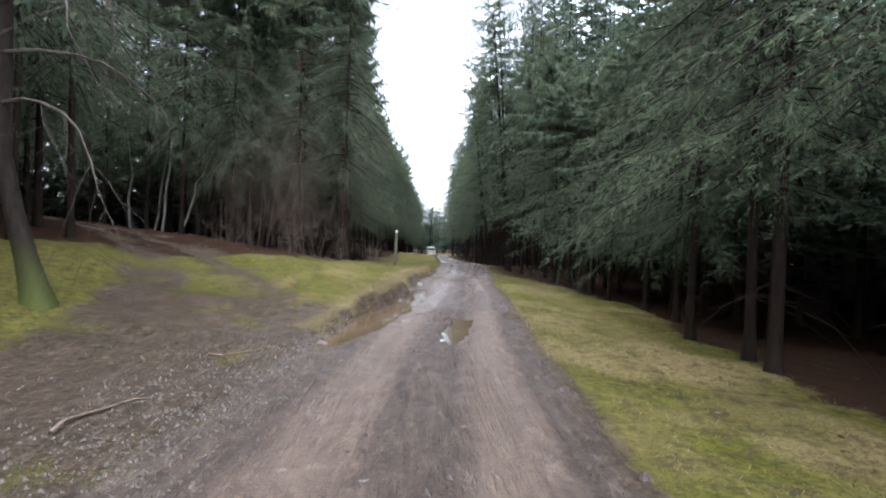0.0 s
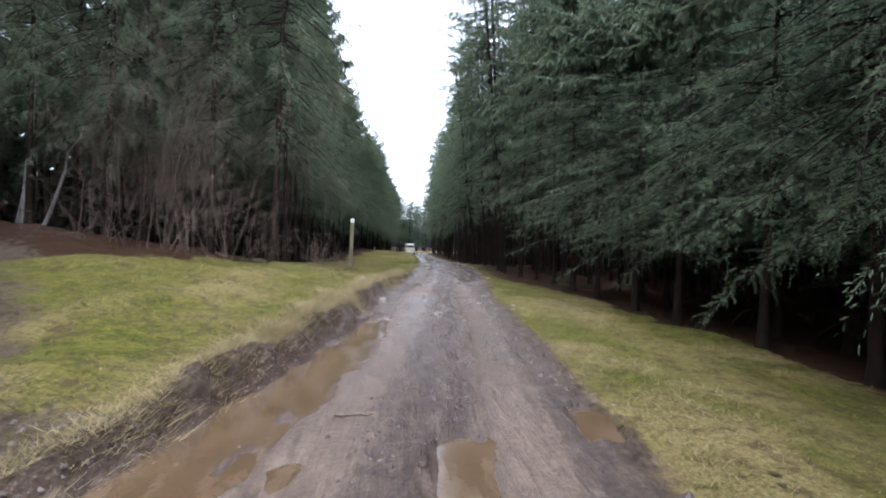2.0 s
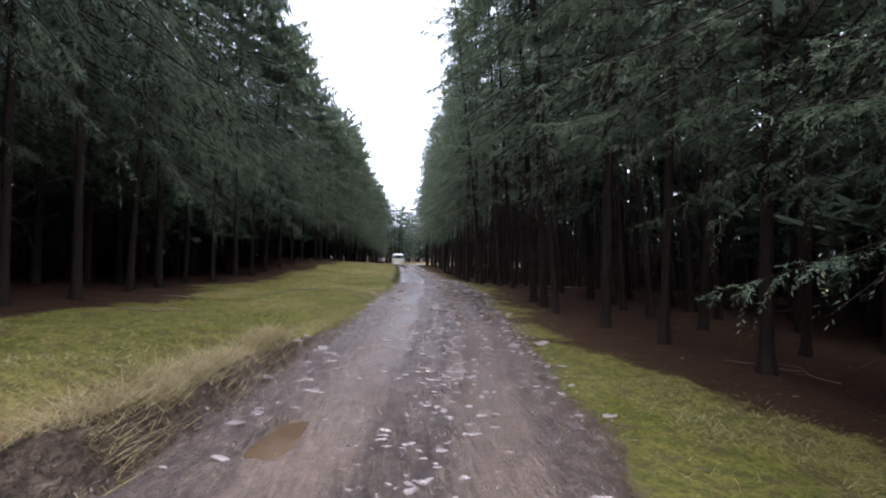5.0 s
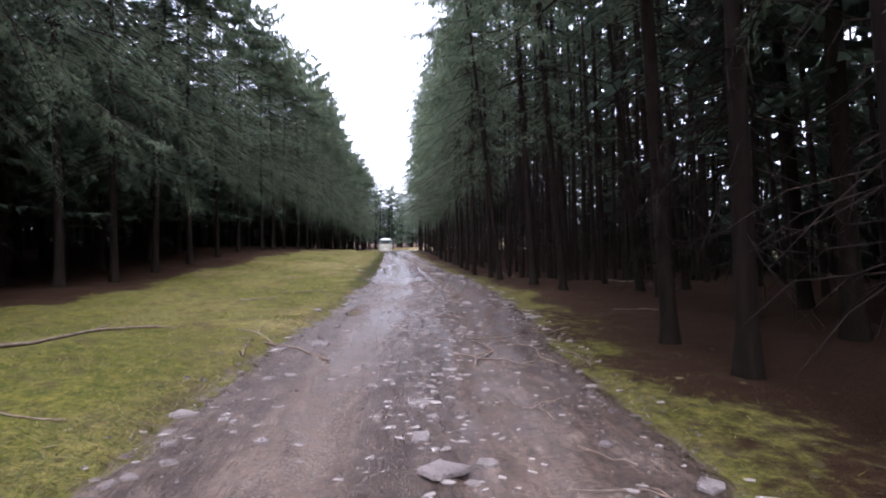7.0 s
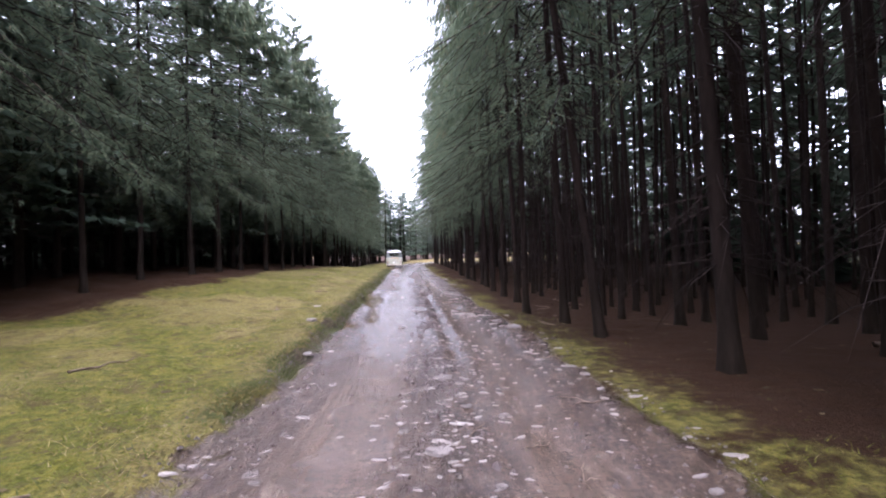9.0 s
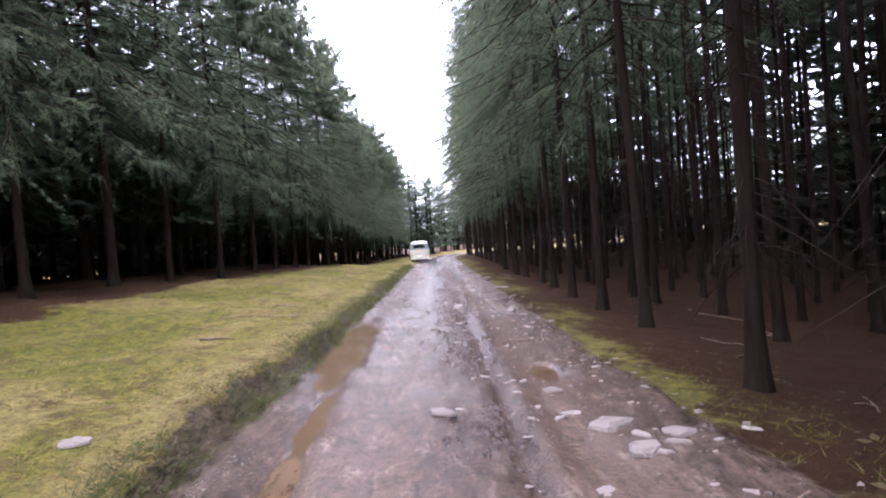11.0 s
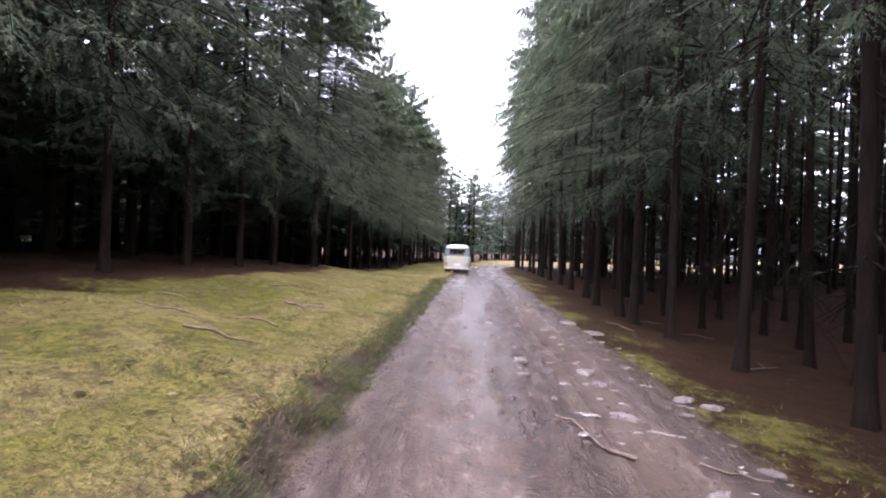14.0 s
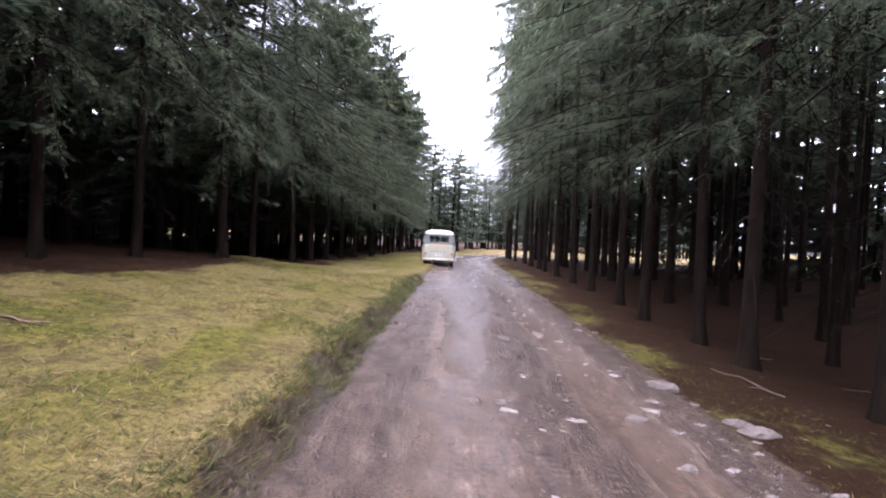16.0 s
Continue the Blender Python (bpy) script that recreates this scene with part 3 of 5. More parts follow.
def build_pools():
    for px, py, a, b, turn, level in POOLS:
        level = level + float(tilt(px, py))
        n = 40
        t = np.linspace(0, 2 * np.pi, n, endpoint=False)
        c, s = math.cos(radians(turn)), math.sin(radians(turn))
        rings = []
        for k in (0.35, 0.75, 1.06):
            e, f = a * k * np.sign(np.cos(t)) * abs(np.cos(t)) ** 0.7, b * 1.7 * k * np.sign(np.sin(t)) * abs(np.sin(t)) ** 0.7
            rings.append(np.stack([px - e * s + f * c, py + e * c + f * s, np.full(n, level)], -1))
        V = np.concatenate(rings + [np.array([[px, py, level]])])
        j = np.arange(n)
        F = [np.stack([r * n + j, r * n + (j + 1) % n, (r + 1) * n + (j + 1) % n, (r + 1) * n + j], -1) for r in (0, 1)]
        F.append(np.stack([(j + 1) % n, j, np.full(n, 3 * n), np.full(n, 3 * n)], -1))
        F = np.concatenate(F)
        V = V - np.array([px, py, level])
        V[:, 2] += tilt(V[:, 0] + px, V[:, 1] + py) - tilt(px, py)
        tri = np.concatenate([F[:2 * n][:, [0, 1, 2]], F[:2 * n][:, [0, 2, 3]], F[2 * n:][:, :3]])[:, ::-1]
        ob = new("puddle", mesh_of("puddle", V, tri, WATER, True))
        ob.location = (px, py, level)
        tagged(ob, "shallow brown puddle in a muddy wheel rut", "puddle", "puddles on the track", "structure")


build_pools()


# ---- spruces ----
def spruce_arrays(seed, height, radius, base, reach, gap, twigs, width, dead, arms=6, sides=9, limbs=True, bulk=0.58, spray=0.0, top=1.0, shoots=6, thin=0.0115, droop=1.0):
    """Corners and quads of one spruce: its trunk with all its boughs, and its crown of needle sprays."""
    r = np.random.RandomState(seed)
    hs = np.concatenate([[-0.3, 0.0, 0.15, 0.4, 1.0], np.linspace(2, height, 8)]) if sides > 6 else np.array([-0.3, 0.0, 0.5, height * 0.5, height])
    lean = r.normal(0, 0.09, 2)
    ang = np.linspace(0, 2 * np.pi, sides, endpoint=False)
    flare = np.interp(hs, [-0.3, 0, 0.15, 0.4, 1.0, 2], [1.75, 1.5, 1.3, 1.13, 1.04, 1.0])
    prof = radius * np.clip(1 - np.clip(hs, 0, None) / height, 0.03, 1) ** 0.8 * flare
    roots = 1 + 0.2 * np.cos(ang * 4 + r.rand() * 6)[None] * np.clip((flare - 1) / 0.6, 0, 1)[:, None] + r.normal(0, 0.03, (len(hs), sides))
    pts = np.stack([lean[0] * (hs / height) ** 2 * 3, lean[1] * (hs / height) ** 2 * 3, hs], -1)
    wood, kites = Heap(), []
    wood.add(*tube(pts, prof[:, None] * roots, sides))

    def axis(h):
        return np.array([np.interp(h, hs, pts[:, 0]), np.interp(h, hs, pts[:, 1]), h])

    def sprays(Q, D, tl, W):
        """Short needle shoots set along each twig instead of one blade."""
        up = np.cross(D, W)
        for k in range(shoots):
            f = (0.08 + 0.85 * k / (shoots - 1)) * tl
            o = Q + D * f[:, None]
            o[:, 2] -= 0.2 * tl * (0.08 + 0.85 * k / (shoots - 1)) ** 2
            sg = 1 if k % 2 else -1
            e = D * 0.75 + W * (sg * r.uniform(0.25, 0.9, len(tl)))[:, None] * (0.0 if k == shoots - 1 else 1.0) + up * r.normal(0, 0.3, len(tl))[:, None]
            e[:, 2] -= 0.15
            e /= np.linalg.norm(e, axis=1)[:, None]
            ln = np.clip(tl * r.uniform(0.22, 0.42, len(tl)), 0.04, 11 * thin)
            w = np.cross(e, r.normal(0, 1, (len(tl), 3)))
            w /= np.linalg.norm(w, axis=1)[:, None] + 1e-9
            c = o + e * (ln * 0.5)[:, None]
            kites.append(np.stack([o, c + w * thin, o + e * ln[:, None], c - w * thin], 1))

    def blades(Q, D, tl, wd, W, sag):
        tip = Q + D * tl[:, None]
        tip[:, 2] -= sag * tl
        c = Q + D * (tl * 0.42)[:, None]
        kites.append(np.stack([Q, c + W * wd[:, None] / 2, tip, c - W * wd[:, None] / 2], 1))

    h = base
    while h < height - 0.3:
        rel = (h - base) / (height - base)
        n = arms if rel < 0.85 else 4
        a0 = r.rand() * 6.3
        for k in range(n):
            a = a0 + k * 2 * np.pi / n + r.normal(0, 0.28)
            L = (reach * (1 - rel) ** bulk + 0.22) * r.uniform(0.42, 1.2)
            if rel < 0.1:
                L *= r.uniform(0.45, 1.0)
            d = np.array([math.cos(a), math.sin(a), 0])
            up = np.interp(rel, [0, 0.35, 1], [-0.16, -0.04, 0.65]) + r.normal(0, 0.09)
            sag = np.interp(rel, [0, 0.2, 0.5, 1], [0.26, 0.36, 0.34, 0.05]) * r.uniform(0.7, 1.3) * droop
            s = np.linspace(0, 1, 5)
            kink = r.normal(0, 0.03, 5) * L
            hh = h + r.uniform(-0.5, 0.5) * gap
            o = axis(min(hh, height - 0.2))
            side = np.array([-d[1], d[0], 0])
            P = o + d * (s * L)[:, None] + side * (r.normal(0, 0.12) * L * s ** 2)[:, None]
            P[:, 2] += L * (up * s - sag * s ** 1.8 + 0.2 * s ** 4) + kink * s
            if limbs:
                wood.add(*tube(P, np.linspace(0.009 + 0.006 * L, 0.003, 5), 3))
            fine = limbs and hh < (spray or 8)
            m = max(3, int(twigs * L / 2.6 * (0.9 if fine and spray else 1.4 if fine else top if limbs else 1.0)))
            wide = width * (1.0 if fine or not limbs else 1.7)
            for sg in (-1, 1):
                st = np.sort(r.uniform(0.1, 1.0, m))
                st[-1] = 1.0
                Q = np.stack([np.interp(st, s, P[:, i]) for i in range(3)], -1)
                tl = (0.09 + 0.2 * L * (1 - 0.72 * st) * np.clip(st * 4, 0.4, 1)) * r.uniform(0.55, 1.3, m)
                tl = np.clip(tl * (0.75 if fine else 1.0), 0.08, (0.42 if spray else 0.3) if fine else 0.5) * (1.0 if twigs > 9 else 1.5)
                fwd = r.uniform(0.1, 0.95, m)
                D = d[None] * fwd[:, None] + side[None] * (sg * np.sqrt(1 - fwd ** 2 * 0.85))[:, None]
                D[:, 2] += r.normal(-0.2 - 0.35 * (droop - 1), 0.2, m)
                D /= np.linalg.norm(D, axis=1)[:, None]
                W = np.cross(D, np.array([0, 0, 1.0]))
                W /= np.linalg.norm(W, axis=1)[:, None] + 1e-9
                W += np.array([0, 0, 1.0]) * r.normal(0, 0.3, m)[:, None]
                if fine and spray:
                    sprays(Q, D, tl, W)
                    continue
                blades(Q, D, tl, wide * r.uniform(0.7, 1.35, m) * np.clip(tl / 0.3, 0.6, 1.3), W, 0.2)
            mh = max(1, int(m * 0.5 * droop))
            sh = r.uniform(0.15, 0.97, mh)
            Q = np.stack([np.interp(sh, s, P[:, i]) for i in range(3)], -1)
            tl = r.uniform(0.12, 0.36, mh) * np.clip(L / 1.6, 0.45, 1.1) * (1 + 1.1 * (droop - 1))
            D = np.stack([d[0] * 0.4 + r.normal(0, 0.35, mh), d[1] * 0.4 + r.normal(0, 0.35, mh), -np.ones(mh)], -1)
            D /= np.linalg.norm(D, axis=1)[:, None]
            W = np.cross(D, r.normal(0, 1, (mh, 3)))
            W /= np.linalg.norm(W, axis=1)[:, None]
            if fine and spray:
                sprays(Q, D, tl, W)
            else:
                blades(Q, D, tl, np.full(mh, wide * 1.15), W, 0.0)
        h += gap * r.uniform(0.85, 1.15)
    for _ in range(dead):
        hh = r.uniform(0.9, base + 1.5)
        a, L = r.rand() * 6.3, r.uniform(0.3, 1.5)
        s = np.linspace(0, 1, 3)
        d = np.array([math.cos(a), math.sin(a), 0])
        P = axis(hh) + d * (s * L)[:, None] + np.array([0, 0, 1.0]) * (L * (r.uniform(-0.35, 0.15) * s - 0.4 * s ** 2))[:, None]
        P[1:] += r.normal(0, 0.04, (2, 3))
        wood.add(*tube(P, [0.009, 0.006, 0.002], 3))
        e = P[1] + (d * 0.5 + r.normal(0, 0.5, 3)) * L * 0.4
        wood.add(*tube(np.stack([P[1], e]), [0.004, 0.0015], 3))
    K = np.concatenate(kites)
    return (np.concatenate(wood.v), np.concatenate(wood.f)), (K.reshape(-1, 3), np.arange(len(K) * 4).reshape(-1, 4))


def spruce_meshes(leaf, *args, **kw):
    wood, crown = spruce_arrays(*args, **kw)
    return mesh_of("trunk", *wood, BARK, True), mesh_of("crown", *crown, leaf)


def stand(meshes, at, label, group):
    t = thing("spruce_tree", label, "tree", group, "", at)
    part("trunk", meshes[0], t)
    part("crown", meshes[1], t)
    return t


EDGE_CLOSE = [spruce_meshes(NEEDLES, 15 + i, 18 + i, 0.1, 4.0, 3.3, 0.62, 22, 0.022, 60, spray=8.0, top=1.8, shoots=18, thin=0.0044, droop=1.75) for i in range(3)]
EDGE_SHORT = [spruce_meshes(NEEDLES, 25 + i, 12 + 0.8 * i, 0.1, 3.6 - 0.3 * i, 3.2, 0.42, 19, 0.045, 34, arms=8, spray=9.0, top=3.4, shoots=14, thin=0.0058, droop=1.7, bulk=0.5) for i in range(3)]
EDGE_HIGH = [spruce_meshes(NEEDLES, 31 + i, 18 + i, 0.095, 4.1, 3.2, 0.72, 30, 0.022, 170, 5, spray=6.5, top=1.6, shoots=9, thin=0.0078) for i in range(3)]
INNER = [spruce_meshes(NEEDLES_SHADED, 41 + i, 17.5 + 1.2 * i, 0.13, 3.2 + 0.9 * i, 2.7, 0.6, 16, 0.2, 44, 5, 7, False) for i in range(4)]
LOWER = [spruce_meshes(NEEDLES_SHADED, 61 + i, 17.5 + 1.2 * i, 0.13, 3.0, 2.8, 0.7, 16, 0.2, 24, 6, 7, False) for i in range(3)]
HIGH = [spruce_meshes(NEEDLES_SHADED, 161 + i, 21 + i, 0.088, 8.5 + 1.3 * i, 1.8, 0.9, 11, 0.09, 130, 4, 7, False) for i in range(4)]
FAR = [spruce_arrays(51 + i, 18 + 1.2 * i, 0.14, 2.3, 2.9, 0.75, 12, 0.2, 0, 5, 5, False) for i in range(4)]
WALL = [spruce_arrays(175 + i, 17 + i, 0.13, 0.2 + 0.2 * i, 2.4, 2.1, 3, 1.3, 0, 4, 5, False) for i in range(3)]
FRINGE = [spruce_arrays(185 + i, 10 + 1.5 * i, 0.1, 0.2, 2.3, 1.3, 5, 1.2, 0, 4, 5, False) for i in range(3)]
DEEP_LOW = [spruce_arrays(75 + i, 17 + i, 0.13, 1.2 + 0.4 * i, 2.6, 1.9, 5, 1.05, 2, 4, 5, False) for i in range(4)]
DEEP = [spruce_arrays(71 + i, 17 + i, 0.13, 2.6 + 0.7 * i, 2.6, 2.0, 5, 1.05, 3, 4, 5, False) for i in range(4)]
THIN = [spruce_arrays(81 + i, 21 + i, 0.085, 7.0 + 1.2 * i, 2.2, 1.35, 4, 0.55, 16, 4, 5, False) for i in range(4)]

LEFT_Y = [-20, 20, 25.5, 31, 40, 50, 60, 75, 90, 120, 400]
LEFT_X = [-9.5, -9.5, -3.7, -4.6, -5.7, -5.8, -4.9, -3.7, -2.8, -1.7, -1.7]
RIGHT_Y = [-20, 6, 11, 14, 18, 26, 34, 38, 42, 49, 55, 60, 67, 76, 90, 120, 400]
RIGHT_X = [4.2, 5.4, 6.2, 7.2, 7.7, 7.7, 7.2, 6.9, 7.4, 8.0, 7.6, 7.4, 7.95, 8.2, 8.0, 7.8, 7.8]
RIGHT_FRONT = [1.4, 4.2, 7.7, 8.8, 11.2, 14.4, 17.2, 20.1, 22.6, 25.2, 27.8, 30.3, 32.8, 35.2, 37.7, 39.9, 42.0,
               49.1, 51.8, 54.6, 57.4, 60.3, 64.6, 67.1, 70.1, 73.2, 76.5, 79.2, 82.0, 84.0, 86.7, 89.2, 91.9, 94.3,
               97.0, 99.8, 102.3, 105.1, 107.8, 110.4, 113.2, 115.9, 118.3, 120.8]
LEFT_FRONT = [25.4, 28.0, 30.9, 33.4, 36.0, 38.6, 41.1, 44.0, 46.9, 49.4, 52.0, 54.7, 57.4, 60.2, 62.6, 65.3, 68.0, 70.8, 73.4, 76.2, 79.0, 81.6,
              84.1, 86.8, 89.4, 92.1, 94.8, 97.4, 100.1, 102.7, 105.5, 108.2, 110.8, 113.6, 116.3, 119.0, 121.6, 124.4]


def row_x(side, y):
    return float(np.interp(y, LEFT_Y, LEFT_X) if side < 0 else np.interp(y, RIGHT_Y, RIGHT_X))


def clear_of_tracks(x, y):
    """Whether a tree may stand here: off the side track, its mouth and the gap at the far crossing."""
    if x < 0 and float(off_track(np.array(x), np.array(y))) < 2.7:
        return False
    if -9.4 < x < 0 and y < 24.6:
        return False
    if x > 2.6 and y > 121.5:
        return False
    return True


def size_at(side, y, r):
    """How much wider and taller than its pattern a tree is."""
    tall = np.interp(y, [0, 10, 15, 24, 29, 33, 40, 72, 80, 120], [0.74, 0.74, 0.58, 0.58, 0.82, 1.05, 1.42, 1.42, 1.3, 1.25]) if side > 0 else np.interp(y, [20, 40, 50, 60, 70, 80, 92, 120], [1.05, 0.98, 0.9, 0.82, 0.75, 0.75, 0.75, 0.73])
    return r.uniform(0.86, 1.16) * (1.06 if tall > 1.1 else 1.0), float(tall) * r.uniform(0.84, 1.12)


def plant():
    r = random.Random(5)
    edge_label = "tall dark green spruce with drooping boughs beside the track"
    bare_label = "tall spruce with dead lower twigs and mossy foot beside the track"
    inner_label = "tall spruce with a bare lower trunk inside the dark stand"
    low_label = "dense dark spruce with low boughs behind the side track"
    wood, leaf, leaf_far = Heap(), Heap(), Heap()

    def join(arrays, m, far):
        M = np.array(m)
        for (V, F), heap in zip(arrays, (wood, leaf_far if far else leaf)):
            heap.add(V @ M[:3, :3].T + M[:3, 3], F)

    def spot(x, y, side, grown=1.0):
        k, t = size_at(side, y, r)
        t *= grown
        z = ground_z(x, y) if y < 128 else 0.0
        lean = r.uniform(-7.0, -2.5) if side > 0 and 37 < y < 56 else r.uniform(-3.5, 0.0) if side > 0 and 56 <= y < 66 else r.uniform(-1.3, 1.3)
        return pose(x, y, z, r.uniform(-1.3, 1.3), lean, 0) @ pose(0, 0, 0, 0, 0, r.uniform(0, 360)) @ Matrix.Diagonal((k, k, t, 1))

    for side, front in ((-1, LEFT_FRONT), (1, RIGHT_FRONT)):
        for y in front:
            x = row_x(side, y) + r.uniform(-0.25, 0.25)
            y += r.uniform(-0.25, 0.25)
            if side < 0:
                kind, lab = EDGE_SHORT, edge_label
            else:
                kind, lab = (EDGE_SHORT, edge_label) if y < 30 else (EDGE_CLOSE, edge_label) if y < 37 else (EDGE_HIGH, bare_label) if y < 64 else (EDGE_CLOSE, edge_label)
            stand(kind[r.randrange(3)], spot(x, y, side, 1.47 if kind is EDGE_SHORT else 1.0), lab, "spruces along the track")
        for row in range(0, 14):
            y = -16.0 + r.random() * 2
            while y < 128:
                x = row_x(side, y) + side * (row * 2.45 + r.uniform(-0.4, 0.4))
                yy = y + r.uniform(-0.5, 0.5)
                y += 2.45 if row < 4 else 2.6
                if (row == 0 and (yy > -16) and (yy < 122 if side > 0 else 24.6 < yy < 126)) or not clear_of_tracks(x, yy):
                    continue
                if side > 0 and row == 1 and yy < 12:
                    continue
                # the far edge of the stand is a low fringe where the sky breaks through
                fringe = side > 0 and (64 < yy < 73 or 86 < yy < 110) and row > 9
                m = spot(x, yy, side, (0.85 if yy > 80 else 1.1) if fringe else 1.0)
                beside = side < 0 and ((yy < 52 and float(off_track(np.array(x), np.array(yy))) < 6.5) or (24 < yy < 40 and 0 < row < 4))
                if beside and yy > -2:
                    stand(EDGE_SHORT[r.randrange(3)], m @ Matrix.Diagonal((1, 1, 1.25, 1)), low_label, "spruces behind the side track")
                elif side < 0 and 0 < row < 3 and 40 <= yy < 124:
                    stand(LOWER[r.randrange(3)], m, inner_label, "spruces inside the stand")
                elif 0 < row < 3 and 4 < yy < 122:
                    stand((HIGH if side > 0 and (46 < yy < 90 or 29 < yy < 40) else INNER)[r.randrange(4)], m, inner_label, "spruces inside the stand")
                elif yy > 0 and (row == 0 or (row == 1 and yy < 30)):
                    join(FAR[r.randrange(4)], m, True)
                else:
                    thin = side > 0 and 44 < yy < 104 and row < 10
                    low = row > 4 and not thin and r.random() < 0.75
                    kinds = FRINGE if fringe else THIN if thin and (row < 6 or 61 < yy < 74 or 82 < yy) else DEEP if thin else WALL if row > 9 or (side < 0 and yy < 46 and row > 4) else DEEP_LOW if low else DEEP
                    join(kinds[r.randrange(len(kinds))], m, False)
    # young stand that closes the ride behind the clearing
    for row in range(9):
        x = -32.0 + r.random()
        while x < 44:
            y = 128.5 + 25 * float(step(2.8, 6.5, x)) + row * 2.5 + r.uniform(-0.6, 0.6)
            k, t = r.uniform(0.85, 1.1), r.uniform(0.58, 0.76)
            m = pose(x, y, 0.0, r.uniform(-1.3, 1.3), r.uniform(-1.3, 1.3), 0) @ pose(0, 0, 0, 0, 0, r.uniform(0, 360)) @ Matrix.Diagonal((k, k, t, 1))
            join(FAR[r.randrange(4)] if row < 2 and -6 < x < 20 else DEEP[r.randrange(4)], m, row < 2)
            x += 2.5 * r.uniform(0.85, 1.15)
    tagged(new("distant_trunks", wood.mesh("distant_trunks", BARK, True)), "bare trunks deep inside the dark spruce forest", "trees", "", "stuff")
    leaf.f += [f + leaf.n for f in leaf_far.f]
    leaf.v += leaf_far.v
    tagged(new("distant_crowns", leaf.mesh("distant_crowns", NEEDLES_SHADED)), "dark crowns of the spruces deep in the forest", "trees", "", "stuff")


plant()


# ---- van ----
def rounded(hw, y0, y1, z, rad, n=5):
    """One level outline of a body with rounded corners."""
    pts = []
    for cx, cy, a0 in ((hw - rad, y1 - rad, 0), (-hw + rad, y1 - rad, 90), (-hw + rad, y0 + rad, 180), (hw - rad, y0 + rad, 270)):
        for k in range(n):
            a = radians(a0 + 90 * k / (n - 1))
            pts.append((cx + rad * math.cos(a), cy + rad * math.sin(a), z))
    return np.array(pts)


def shell(levels, top=True, bottom=True):
    """A closed body lofted through level outlines."""
    bm = bmesh.new()
    rings = [[bm.verts.new(p) for p in ring] for ring in levels]
    for a, b in zip(rings, rings[1:]):
        for i in range(len(a)):
            j = (i + 1) % len(a)
            bm.faces.new((a[i], a[j], b[j], b[i]))
    if bottom:
        bm.faces.new(list(reversed(rings[0])))
    if top:
        bm.faces.new(rings[-1])
    for f in bm.faces:
        f.smooth = True
    return bm


def block(w, d, h, at, bev=0.012):
    bm = bmesh.new()
    bmesh.ops.create_cube(bm, size=1, matrix=Matrix.Translation(at) @ Matrix.Diagonal((w, d, h, 1)))
    bmesh.ops.bevel(bm, geom=bm.edges[:], offset=min(bev, 0.45 * min(w, d, h)), segments=2, affect="EDGES", profile=0.6)
    return bm


def disc(rad, depth, at, axis="X", seg=24, bev=0.0):
    bm = bmesh.new()
    turn = pose(0, 0, 0, 0, 90, 0) if axis == "X" else pose(0, 0, 0, 90, 0, 0)
    bmesh.ops.create_cone(bm, cap_ends=True, segments=seg, radius1=rad, radius2=rad, depth=depth, matrix=Matrix.Translation(at) @ turn)
    if bev:
        bmesh.ops.bevel(bm, geom=[e for e in bm.edges if len(e.link_faces) == 2 and any(len(f.verts) > 4 for f in e.link_faces)], offset=bev, segments=3, affect="EDGES")
    return bm


